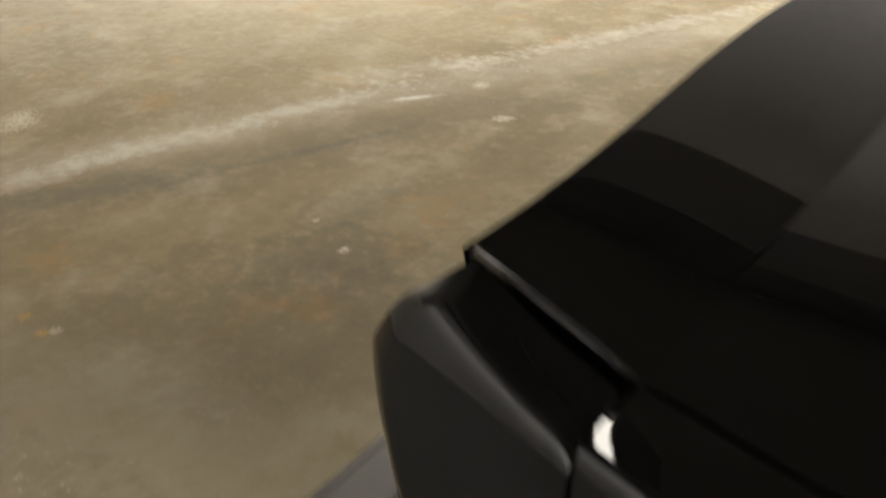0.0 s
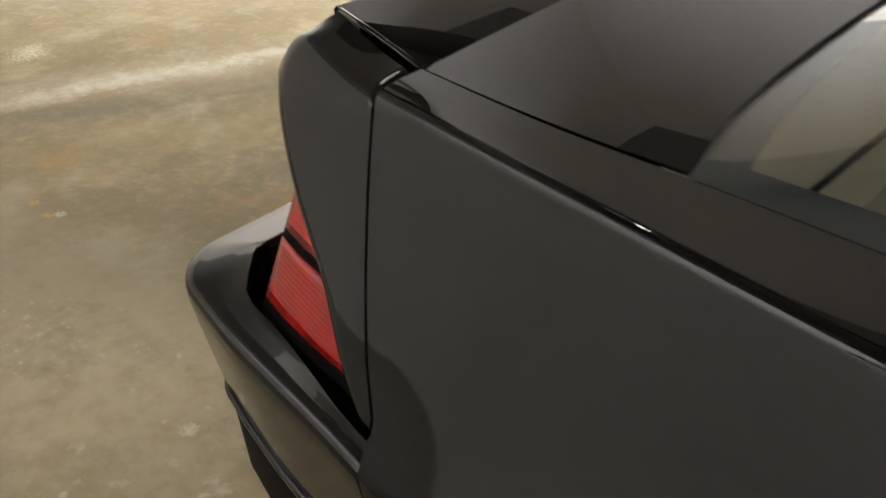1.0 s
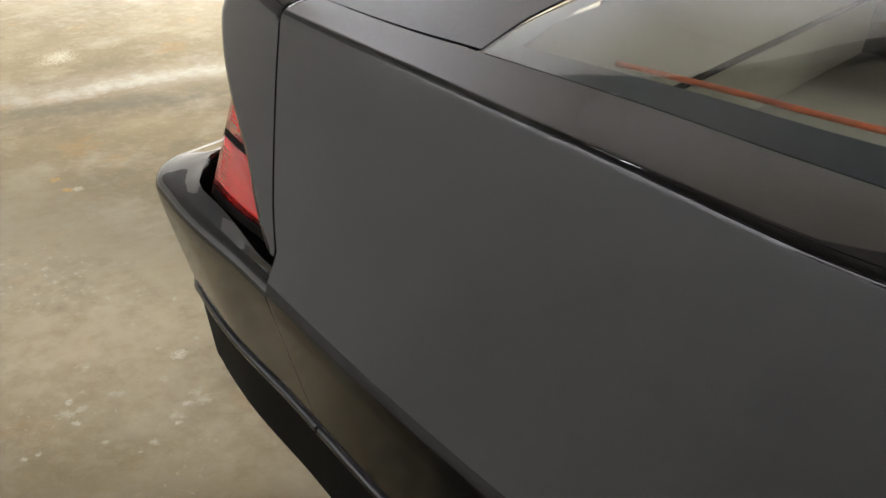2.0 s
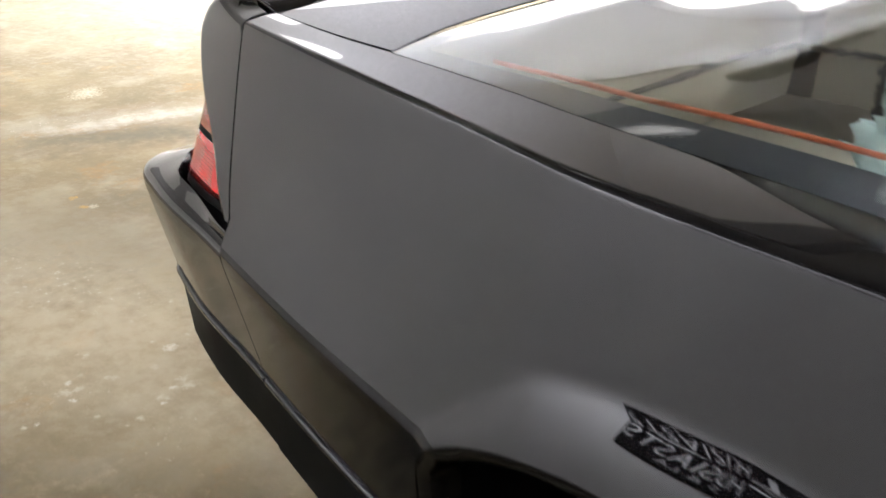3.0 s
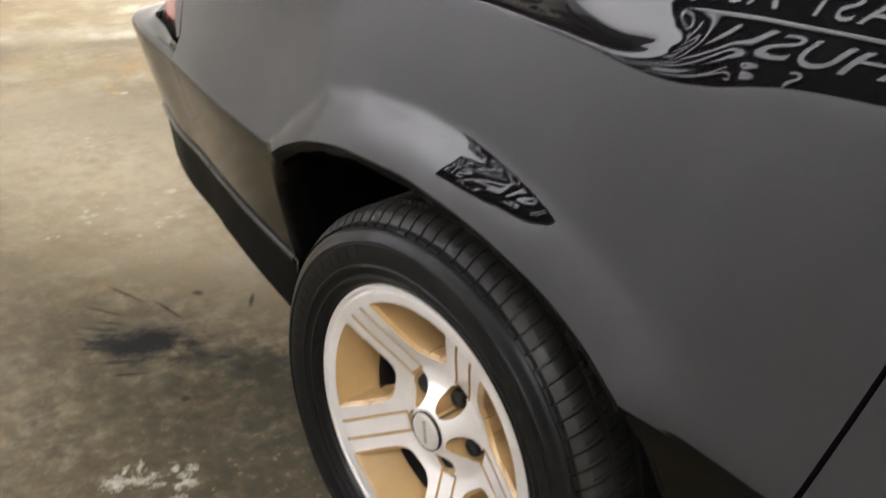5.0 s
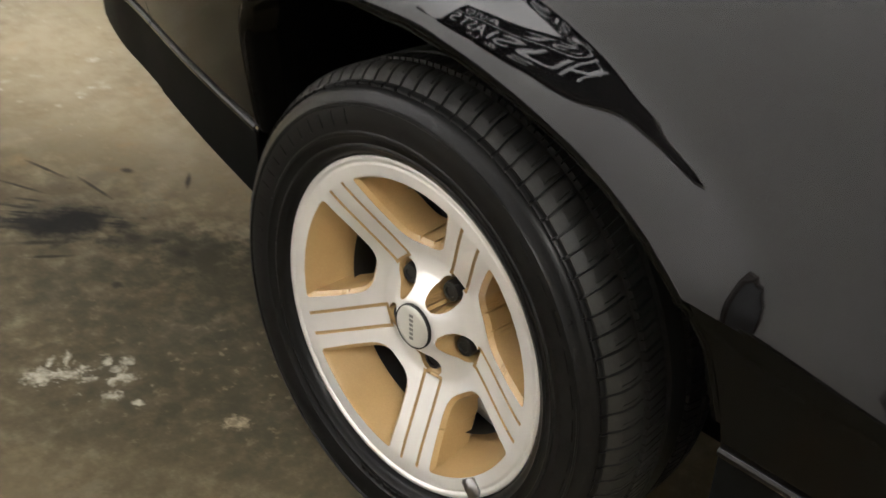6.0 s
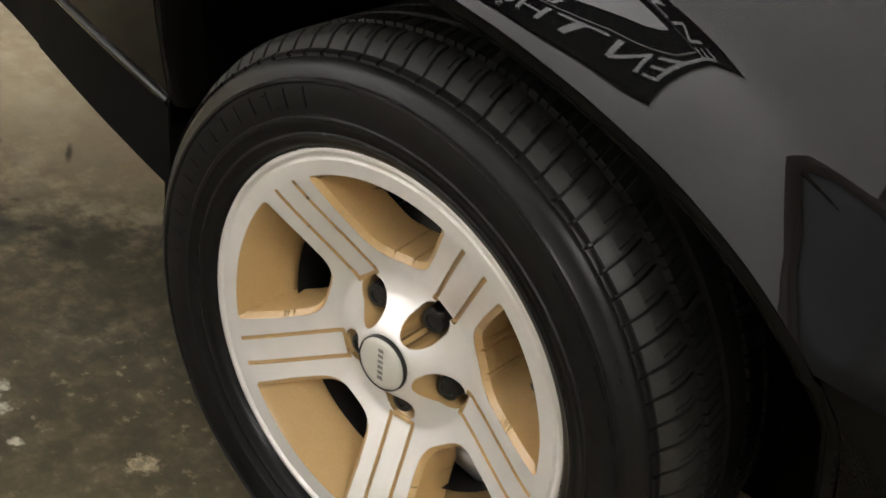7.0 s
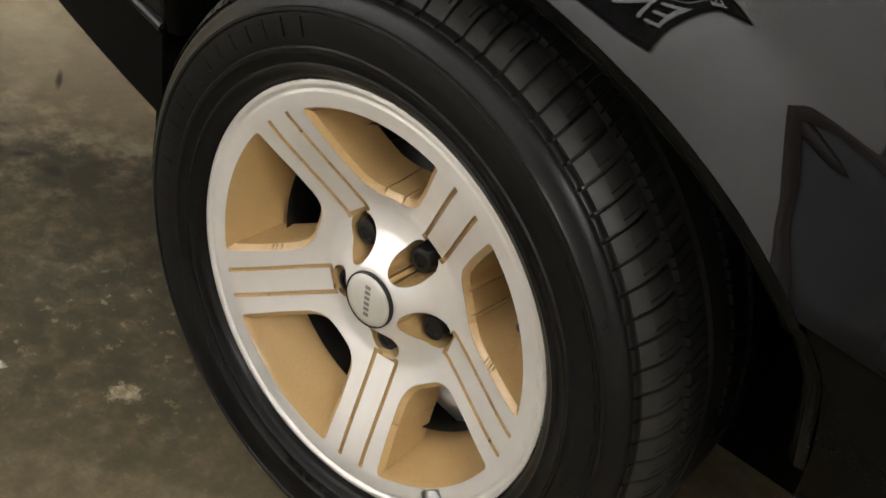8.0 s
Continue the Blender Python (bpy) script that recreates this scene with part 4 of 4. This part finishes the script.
def stretch(v):
    return v ** 1.8


hatch = body("hatch_glass", grid(40, 40, lambda u, v: green(lerp(glass_rear(stretch(v)), glass_front(stretch(v)), u), stretch(v))), GLASS, "large curved rear hatch window", solid=0.004)


def border():
    """Points along the hatch glass's edge, each with the way inwards."""
    pts = []
    for i in range(31):
        a = stretch(1 - i / 30)
        pts.append((glass_rear(a), a))
    for i in range(1, 40):
        pts.append((lerp(glass_rear(0), glass_front(0), i / 40), 0.0))
    for i in range(31):
        a = stretch(i / 30)
        pts.append((glass_front(a), a))
    out = []
    for x, a in pts:
        p = green(x, a)
        c = green(lerp(x, -0.1, 0.25), min(a + 0.35, 1.0))
        out.append((p, (c - p).normalized()))
    return out


EDGE = border()
NE = len(EDGE) - 1
body("glass_frit", grid(NE, 3, lambda u, v: EDGE[round(u * NE)][0] + EDGE[round(u * NE)][1] * (0.044 * v) + Vector((0, 0, -0.0045))), FRIT, "dark border band of the hatch window", solid=0.001)
body("glass_seal", grid(NE, 6, lambda u, v: (lambda p, d: p - d * (0.003 + 0.004 * math.cos(v * math.pi)) + Vector((0, 0, -0.002 + 0.003 * math.sin(v * math.pi))))(*EDGE[round(u * NE)])), BLACK_METAL, solid=0.001)
ORANGE_LINE = [EDGE[i][0] + EDGE[i][1] * 0.066 + Vector((0, 0, -0.008)) for i in range(36, 92)]
body("orange_strip", tube(ORANGE_LINE, 0.0030), ORANGE, "thin orange strip inside the hatch window", solid=0)

# roof, sail panels, side windows, windscreen, bonnet
win_rear = rail((0.0, 0.60), (0.1, 0.64), (0.24, 0.70), (0.3, 0.72), (1.0, 0.72))
body("sail_panel", grid(50, 48, lambda u, v: (lambda a: green(lerp(glass_front(a) + 0.006, win_rear(a), u), a))(0.30 * v ** 1.3)), PAINT)
body("roof", grid(24, 20, lambda u, v: (lambda a: green(lerp((glass_front(a) + 0.006) if a > 0.3 else win_rear(a), 1.34, u), a))(lerp(0.30, 1.0, v))), PAINT)
body("side_window", grid(24, 14, lambda u, v: (lambda a: green(lerp(win_rear(a), lerp(1.75, 1.34, v), u), a) + Vector((0, 0.006, 0)))(0.28 * v)), GLASS, solid=0.004)
body("windscreen", grid(20, 20, lambda u, v: (lambda a: green(lerp(1.345 if a > 0.28 else lerp(1.76, 1.345, a / 0.28), 2.1, u), a))(v)), GLASS, solid=0.005)
body("bonnet", grid(30, 20, lambda u, v: (lambda x: (x, lerp(side_y(x, edge_z(x)) + 0.02, YC, v), edge_z(x) + 0.012 + 0.03 * (1 - (1 - v) ** 2)))(lerp(2.1, 3.3, u))), PAINT)


def nose_path(z):
    pts = [(3.3, crease_y(3.3) + (0.34 * (z - 0.53) if z > 0.53 else (0.53 - z) * 0.28))]
    y0 = pts[0][1]
    for i in range(1, 13):
        a = i / 12 * math.pi / 2
        pts.append((3.3 + 0.34 * math.sin(a) * (1 - 0.5 * max(z - 0.6, 0)), lerp(y0, y0 + 0.34, 1 - math.cos(a))))
    pts.append((pts[-1][0] + 0.03, YC))
    return pts


body("front_bumper", grid(13, 12, lambda u, v: (lambda z: (*nose_path(z)[round(u * 13)], z))(lerp(0.24, 0.70, v))), PAINT)
body("nose_top", grid(13, 6, lambda u, v: Vector((*nose_path(0.70)[round(u * 13)], 0.70)).lerp(Vector((3.3, lerp(side_y(3.3, edge_z(3.3)) + 0.02, YC, u), edge_z(3.3) + 0.012)), v)), PAINT)

# inside: cargo floor, side trim, seat backs, underside
body("cargo_floor", box(-0.75, 0.75, 0.30, 2 * YC - 0.30, 0.60, 0.63), TRIM, "grey carpeted cargo floor", solid=0, both=False)
body("side_trim", grid(20, 6, lambda u, v: (lambda x: (x, lerp(0.30, ledge_in(x) + 0.03, v), lerp(0.63, 0.905, v)))(lerp(-0.66, 0.7, u))), TRIM)
body("tail_trim", grid(8, 6, lambda u, v: (lerp(-0.72, -0.69, v), lerp(0.3, YC, u), lerp(0.63, 0.905, v))), TRIM)
SEAM = [(-0.706, 0.40, 0.742), (-0.706, 1.425, 0.742), (0.60, 1.435, 0.742)]
body("trim_seam", tube([Vector(p) for p in SEAM], 0.006), LINER, "dark seam round the cargo trim", solid=0, both=False)
body("seat_back", box(0.72, 0.86, 0.32, YC - 0.06, 0.63, 1.05, 0.03), TRIM, "grey cloth seat back", solid=0)
body("underside", box(-1.1, 3.4, 0.44, 2 * YC - 0.44, 0.22, 0.26), LINER, solid=0, both=False)


# ---- wheels ----
SPOKE0, HUB_Z, RIM_R, TYRE_R = radians(134.5), 0.314, 0.2205, 0.325
face_y = rail((0.02, 0.020), (0.031, 0.0215), (0.037, 0.025), (0.05, 0.037), (0.065, 0.047), (0.083, 0.050), (0.10, 0.044), (0.14, 0.026), (0.18, 0.0085), (0.196, 0.003), (0.206, 0.0018), (0.2105, 0.0015), (0.2125, 0.0032), (0.2145, 0.0008), (0.2165, -0.0008), (0.2205, 0.0))


def soft_min(a, b, k):
    h = np.clip(0.5 + 0.5 * (b - a) / k, 0.0, 1.0)
    return b + (a - b) * h - k * h * (1 - h)


def wheel_paint():
    """Brushed, machined alloy."""
    m, nodes, links, b = material("machined_wheel_face")
    n = noise_node(nodes, links, 14.0, 4.0)
    ring = nodes.new("ShaderNodeTexWave")
    ring.wave_type, ring.rings_direction = "RINGS", "Y"
    tc = nodes.new("ShaderNodeTexCoord")
    links.new(tc.outputs["Object"], ring.inputs["Vector"])
    ring.inputs["Scale"].default_value, ring.inputs["Distortion"].default_value = 420.0, 0.4
    alloy = ramp_node(nodes, links, n.outputs["Fac"], [(0.3, (0.80, 0.785, 0.76)), (0.7, (0.88, 0.865, 0.84))])
    links.new(alloy.outputs[0], b.inputs["Base Color"])
    b.inputs["Metallic"].default_value = 0.5
    links.new(math_node(nodes, links, "MULTIPLY_ADD", n.outputs["Fac"], 0.12, 0.33), b.inputs["Roughness"])
    b.inputs["Anisotropic"].default_value = 0.45
    bump_node(nodes, links, ring.outputs["Fac"], b, 0.04, 0.0004)
    return m


WHEEL = wheel_paint()


def wheel_fields(x, z):
    """How far a place of the wheel's face lies inside a window, a groove and a nut hole."""
    r, th = np.hypot(x, z), np.arctan2(z, x)
    d = (th - SPOKE0 + math.pi / 5) % (math.tau / 5) - math.pi / 5
    p, t = r * np.cos(d), np.abs(r * np.sin(d))
    hw = 0.0345 + 0.003 * np.clip((r - 0.15) / 0.05, 0, 1)
    win = soft_min(t - hw, r * np.cos(math.pi / 5 - np.abs(d)) - 0.101, 0.016)
    win = soft_min(win, 0.1945 - r, 0.006)
    groove = np.minimum(np.minimum(0.0024 - np.abs(t - 0.0146), p - 0.080), 0.195 - p)
    groove = np.maximum(groove, np.minimum(0.0026 - np.abs(p - 0.0822), 0.0165 - t))
    nut = 0.0182 - np.hypot(np.maximum(np.abs(p - 0.0590) - 0.0055, 0.0), t)
    return win, groove, nut


def rim_mesh():
    """Five broad spokes with two grooves each, deep painted windows and sunk nut holes, as one cast piece."""
    radii = np.concatenate([np.linspace(0.026, 0.10, 64), np.linspace(0.1012, 0.197, 82), np.linspace(0.1985, RIM_R, 14)])
    nt, nr = 1000, len(radii)
    R, T = np.meshgrid(radii, np.arange(nt) * math.tau / nt, indexing="ij")
    X, Z = R * np.cos(T), R * np.sin(T)

    def field(x, z):
        return np.max(np.stack(wheel_fields(x, z)), axis=0)

    # move the lattice onto the outlines of the openings
    step = np.minimum(0.0012, R * math.tau / nt) * 0.62
    e = 1e-5
    for turn in range(3):
        f = field(X, Z)
        gx, gz = (field(X + e, Z) - field(X - e, Z)) / (2 * e), (field(X, Z + e) - field(X, Z - e)) / (2 * e)
        g2 = np.maximum(gx * gx + gz * gz, 0.2)
        near = np.abs(f) < step if turn == 0 else near
        X, Z = np.where(near, X - f * gx / g2, X), np.where(near, Z - f * gz / g2, Z)
    f = field(X, Z)
    sign = np.where(near, 0, np.sign(f)).astype(int).ravel()
    X, Z = X.ravel(), Z.ravel()
    heights = np.array([face_y(float(r)) for r in np.linspace(0.02, 0.23, 1051)])
    base = np.interp(np.hypot(X, Z), np.linspace(0.02, 0.23, 1051), heights)
    # triangles, cut along the outlines
    A, I = np.meshgrid(np.arange(nr - 1), np.arange(nt), indexing="ij")
    q = np.stack([(A * nt + I), (A * nt + (I + 1) % nt), ((A + 1) * nt + (I + 1) % nt), ((A + 1) * nt + I)], axis=-1).reshape(-1, 4)
    sq = sign[q]
    flip = (np.abs(sq[:, 0]) + np.abs(sq[:, 2])) > (np.abs(sq[:, 1]) + np.abs(sq[:, 3]))
    flip = np.where(sq[:, 0] * sq[:, 2] < 0, True, np.where(sq[:, 1] * sq[:, 3] < 0, False, flip))
    tri = np.concatenate([np.where(flip[:, None], q[:, [0, 1, 3]], q[:, [0, 1, 2]]), np.where(flip[:, None], q[:, [1, 2, 3]], q[:, [0, 2, 3]])])
    cx, cz = X[tri].mean(axis=1), Z[tri].mean(axis=1)
    tot = sign[tri].sum(axis=1)
    fields = np.stack(wheel_fields(cx, cz))
    kind = np.where((tot > 0) | ((tot == 0) & (fields.max(axis=0) > 0)), fields.argmax(axis=0) + 1, 0)
    verts, faces, mats, copies = [], [], [], {}

    def vert(i, k):
        if (i, k) not in copies:
            y = base[i] if k == 0 else base[i] + 0.0045 if k == 2 else max(0.079, base[i] + 0.012)
            copies[i, k] = len(verts)
            verts.append((X[i], y, Z[i]))
        return copies[i, k]

    edges = {}
    for t, k in zip(tri.tolist(), kind.tolist()):
        if k != 1:
            faces.append([vert(i, k) for i in t])
            mats.append((0, 1, 1, 2)[k])
        for i in range(3):
            a, b = t[i], t[(i + 1) % 3]
            edges.setdefault((min(a, b), max(a, b)), []).append(k)
    rings = {}

    def wall_ring(i):
        """Points from the edge of a window down its painted flank."""
        if i not in rings:
            x, z = X[i], Z[i]
            w = lambda a, b: float(wheel_fields(np.array(a), np.array(b))[0])
            g = Vector((w(x + 3e-3, z) - w(x - 3e-3, z), w(x, z + 3e-3) - w(x, z - 3e-3)))
            g = g.normalized() if g.length > 1e-9 else Vector((0, 0))
            out = max(0.0, -(g.x * x + g.y * z) / math.hypot(x, z)) ** 3
            y = base[i]
            made = [vert(i, 0)]
            for off, deep in ((0.0, 0.0002), (0.0008, 0.0014), (lerp(0.0062, 0.002, out), lerp(0.0050, 0.008, out)), (lerp(0.0075, 0.008, out), lerp(0.026, 0.028, out)), (lerp(0.0105, 0.022, out), lerp(0.048, 0.085, out)), (lerp(0.0115, 0.032, out), lerp(0.056, 0.12, out))):
                made.append(len(verts))
                verts.append((x + g.x * off, y + deep, z + g.y * off))
            rings[i] = made
        return rings[i]

    for (a, b), ks in edges.items():
        if len(ks) == 2 and ks[0] != ks[1]:
            if 1 in ks:
                if 0 in ks:
                    p, q2 = wall_ring(a), wall_ring(b)
                    for j in range(1, len(p) - 1):
                        faces.append([p[j], q2[j], q2[j + 1], p[j + 1]])
                        mats.append(1)
            else:
                k0, k1 = ks
                faces.append([vert(a, k0), vert(b, k0), vert(b, k1), vert(a, k1)])
                mats.append(1)
    me = bpy.data.meshes.new("wheel")
    me.from_pydata(verts, [], faces)
    me.materials.append(WHEEL)
    me.materials.append(GOLD)
    me.materials.append(BLACK_METAL)
    me.polygons.foreach_set("material_index", mats)
    me.polygons.foreach_set("use_smooth", [True] * len(faces))
    bm = bmesh.new()
    bm.from_mesh(me)
    bmesh.ops.recalc_face_normals(bm, faces=bm.faces)
    for ed in bm.edges:
        if len(ed.link_faces) == 2 and (ed.link_faces[0].material_index != ed.link_faces[1].material_index or (ed.calc_face_angle(0) > 0.75 and min(q.calc_area() for q in ed.link_faces) > 2e-6)):
            ed.smooth = False
    bm.to_mesh(me)
    bm.free()
    me.update()
    return me


def turned(profile, n=160, closed=False):
    """A turned body round the y axis from (radius, y) points."""
    k = len(profile) - (0 if closed else 1)
    return grid(n, k, lambda u, v: (lambda r, y, a: (r * math.cos(a), y, r * math.sin(a)))(*profile[round(v * k) % len(profile)], u * math.tau), closed_u=True)


BLOCKS = 90
side_profile = [(0.2195, 0.012), (0.2215, 0.003), (0.224, -0.003), (0.2255, -0.0065), (0.229, -0.0085), (0.233, -0.0105), (0.2345, -0.0125), (0.2365, -0.0125), (0.238, -0.0115),
                (0.247, -0.0145), (0.2485, -0.0165), (0.2525, -0.017), (0.254, -0.0155), (0.262, -0.017), (0.274, -0.018), (0.283, -0.0168), (0.2845, -0.0185), (0.2875, -0.018), (0.289, -0.0155),
                (0.297, -0.0115), (0.3025, -0.0068), (0.3035, -0.0035), (0.3055, -0.0030), (0.3065, -0.0048), (0.3080, -0.0030), (0.3088, 0.0005)]


PHASES = (0.0, 0.015, 0.13, 0.145, 0.25, 0.33, 0.34, 0.375, 0.385, 0.48, 0.56, 0.575, 0.66, 0.675, 0.80, 0.81, 0.845, 0.855)
HALF_TREAD = (0.0, 0.008, 0.0148, 0.0153, 0.0227, 0.0232, 0.034, 0.044, 0.0525, 0.0530, 0.0612, 0.0617, 0.068, 0.0685, 0.079, 0.0895, 0.090, 0.095, 0.0985, 0.102)


def tyre_mesh():
    """Sidewalls and a tread of blocks cut by two pairs of channels, slanted grooves and short slots."""
    rows = [-t for t in reversed(HALF_TREAD[1:])] + list(HALF_TREAD)
    tread = []
    for t in rows:
        e = abs(t) / 0.102
        tread.append((TYRE_R - 0.014 * max(0.0, (e - 0.72) / 0.28) ** 2.0 - 0.002 * e * e, t + 0.105))
    back = [(r, 0.21 - y) for r, y in reversed(side_profile)]
    prof = side_profile + tread + back
    np_, ns, nr = len(PHASES), len(side_profile), len(tread)
    nt = BLOCKS * np_

    def point(u, v):
        k = round(v * (len(prof) - 1))
        r, y = prof[k]
        i = round(u * nt)
        ph = PHASES[i % np_]
        t = min(max(y - 0.105, -0.102), 0.102)
        skew = abs(t) * 9.0 + 0.5 * smooth_step((t + 0.014) / 0.028)
        a = (i // np_ + ph - skew) * math.tau / BLOCKS
        if ns - 3 <= k < ns + nr:
            s, cut = abs(t), 0.0
            if s > 0.0605:
                if 0.01 < ph < 0.14:
                    cut = 0.0065 if s < 0.0985 else 0.004
                elif 0.335 < ph < 0.38 and 0.0683 < s < 0.0897:
                    cut = 0.002
            elif 0.0231 < s < 0.0527 and (0.01 < ph < 0.14 or 0.57 < ph < 0.67):
                cut = 0.005
            if 0.0529 < s < 0.0614 or 0.0152 < s < 0.0229:
                cut = 0.0075
            r -= cut
        x, z = r * math.cos(a), r * math.sin(a)
        squash = max(0.0, -z - (HUB_Z - 0.001))
        return (x, y - (0.5 * squash if y < 0.05 else -0.5 * squash if y > 0.16 else 0.0), z + squash)
    return grid(nt, len(prof) - 1, point, closed_u=True)


def side_rib(bm, a, r0, r1, half, y):
    """A thin raised bar on the sidewall, along the radius."""
    u, v = Vector((math.cos(a), 0, math.sin(a))), Vector((-math.sin(a), 0, math.cos(a)))
    low, top = [], []
    for rr, s in ((r0, -1), (r0, 1), (r1, 1), (r1, -1)):
        q = u * rr + v * (half * s)
        low.append(bm.verts.new(q + Vector((0, y + 0.003, 0))))
        top.append(bm.verts.new(q + Vector((0, y - 0.0009, 0))))
    bm.faces.new(top)
    for i in range(4):
        bm.faces.new((low[i], low[(i + 1) % 4], top[(i + 1) % 4], top[i]))


def bar_arc(a0, a1, r0, r1, y, n=10):
    """A raised bar on the sidewall, along the arc."""
    return grid(n, 3, lambda u, v: (lambda a, q: (q[0] * math.cos(a), q[1], q[0] * math.sin(a)))(lerp(a0, a1, u), ((r0, y + 0.003), (r0, y - 0.001), (r1, y - 0.001), (r1, y + 0.003))[round(v * 3)]))


def build_wheel():
    rim = new("wheel", rim_mesh())
    rim["label"] = "five-spoke machined alloy wheel with gold painted windows"
    tyre = part("tyre", tyre_mesh(), RUBBER, rim, "black rubber tyre with blocky tread")
    tyre.data.materials.append(TREAD)
    for face in tyre.data.polygons:
        face.material_index = int(math.hypot(face.center.x, face.center.z) > 0.3085)
    e = tyre.modifiers.new("edges", "EDGE_SPLIT")
    e.split_angle = radians(38)
    for k in range(15):
        bm = bmesh.new()
        side_rib(bm, radians(112 + k * 5.2), 0.262, 0.280 - 0.0005 * k, 0.0009 if k % 3 else 0.0016, -0.0176)
        part("sidewall_rib", bm, RUBBER, tyre, smooth=False)
    # moulded lettering as plain bars
    for k in range(8):
        a = radians(52 - k * 8.2)
        part("raised_bar", bar_arc(a, a - radians(5.6), 0.263, 0.279, -0.0176, 4), RUBBER, tyre, smooth=False)
    for k in range(12):
        a = radians(-60 - k * 3.4)
        part("raised_bar", bar_arc(a, a - radians(2.2), 0.240, 0.2455, -0.0135, 3), RUBBER, tyre, smooth=False)
    sharp(part("rim_flange", turned([(0.2203, 0.0002), (0.2212, 0.0012), (0.2218, 0.004), (0.2195, 0.011), (0.203, 0.016), (0.199, 0.05), (0.175, 0.10), (0.172, 0.13), (0.195, 0.19), (0.2205, 0.205)]), ALLOY, rim), 60)
    part("barrel", turned([(0.163, 0.062), (0.1625, 0.10), (0.168, 0.19)], 90), BLACK_METAL, rim)
    cap = part("centre_cap", turned([(0.0001, 0.0155), (0.02, 0.0158), (0.0272, 0.0166), (0.0280, 0.018), (0.0283, 0.03)], 64), CAPGREY, rim, "grey centre cap with worn lettering")
    part("cap_ring", turned([(0.0281, 0.0175), (0.0285, 0.0164), (0.0292, 0.0164), (0.0296, 0.018), (0.030, 0.032)], 64), BLACK_METAL, cap)
    for k in range(6):
        z = 0.0155 - k * 0.0062
        part("cap_bar", box(-0.0032, 0.0032, 0.0152, 0.0158, z - 0.0019, z + 0.0019), CAPMARK, cap, smooth=False).matrix_basis = pose(0, 0, 0, 0, -6, 0)
    shared = None
    for k in range(5):
        a = SPOKE0 - k * math.tau / 5
        if shared is None:
            bm = bmesh.new()
            rings = []
            for rad, y in ((0.0172, 0.080), (0.0168, 0.072), (0.0145, 0.070), (0.0145, 0.053), (0.0125, 0.049), (0.0078, 0.048), (0.0070, 0.0505)):
                n = 18
                ring = []
                for i in range(n):
                    b = i * math.tau / n
                    hexa = rad * (math.cos(math.pi / 6) / math.cos((b % (math.pi / 3)) - math.pi / 6) if 0.052 < y < 0.071 and rad > 0.01 else 1.0)
                    ring.append(bm.verts.new((hexa * math.cos(b), y, hexa * math.sin(b))))
                rings.append(ring)
            for r, q in zip(rings, rings[1:]):
                for i in range(18):
                    bm.faces.new((r[i], r[(i + 1) % 18], q[(i + 1) % 18], q[i]))
            bm.faces.new(rings[-1])
            nut = part("lug_nut", bm, BLACK_METAL, rim, "black lug nut", smooth=False)
            shared = nut.data
        else:
            nut = new("lug_nut", shared)
            nut.parent = rim
            nut["label"] = "black lug nut"
        nut.location = (0.0603 * math.cos(a), 0, 0.0603 * math.sin(a))
    part("valve_stem", tube([(0.172, 0.045, 0.086), (0.168, 0.02, 0.086), (0.1665, 0.012, 0.0855)], 0.0042, 10), BLACK_METAL, rim)
    a = radians(-47)
    part("balance_weight", box(-0.012, 0.012, -0.004, 0.004, -0.011, 0.011, 0.002), STEEL, rim, "small clip-on steel balance weight").matrix_basis = pose(0.2065 * math.cos(a), -0.001, 0.2065 * math.sin(a), 0, -math.degrees(a), 0)
    disc = part("brake_disc", turned([(0.05, 0.10), (0.075, 0.098), (0.135, 0.098), (0.137, 0.104), (0.135, 0.116)], 80), BLACK_METAL, rim)
    part("caliper", box(0.05, 0.13, 0.085, 0.13, -0.13, -0.085, 0.012), STEEL, disc, "pitted bare metal brake caliper").matrix_basis = pose(0, 0, 0, 0, 8, 0)
    return rim


wheel = build_wheel()
wheel.parent = car
wheel.matrix_basis = pose(0, -YC, HUB_Z)


for place in (pose(AXLE2, -YC, HUB_Z), pose(0, YC, HUB_Z, 0, 0, 180), pose(AXLE2, YC, HUB_Z, 0, 0, 180)):
    copy_thing(wheel, place)


# ---- crumpled plastic bag lying in the cargo space ----
def crumpled_bag(x, y, z, sx, sy, sz):
    bm = bmesh.new()
    bmesh.ops.create_icosphere(bm, subdivisions=6, radius=1.0)
    for v in bm.verts:
        p = v.co.copy()
        n1 = noise.noise(p * 2.1 + Vector((3, 1, 7)))
        n2 = abs(noise.noise(p * 5.3 + Vector((9, 2, 4))))
        n3 = abs(noise.noise(p * 11.0))
        n4 = abs(noise.noise(p * 23.0 + Vector((2, 8, 5))))
        k = 1.0 + 0.45 * n1 - 0.42 * n2 - 0.20 * n3 - 0.07 * n4
        v.co = Vector((p.x * sx * k, p.y * sy * k, max(p.z * sz * k, -0.55 * sz)))
    low = min(v.co.z for v in bm.verts)
    for v in bm.verts:
        v.co.z -= low
    ob = tagged(obj("plastic_bag", bm, BAG), "crumpled pale blue plastic bag on the cargo floor", "bag")
    ob.location = (x, y, z)
    return ob


crumpled_bag(0.12, 0.50, 0.631, 0.34, 0.20, 0.23)
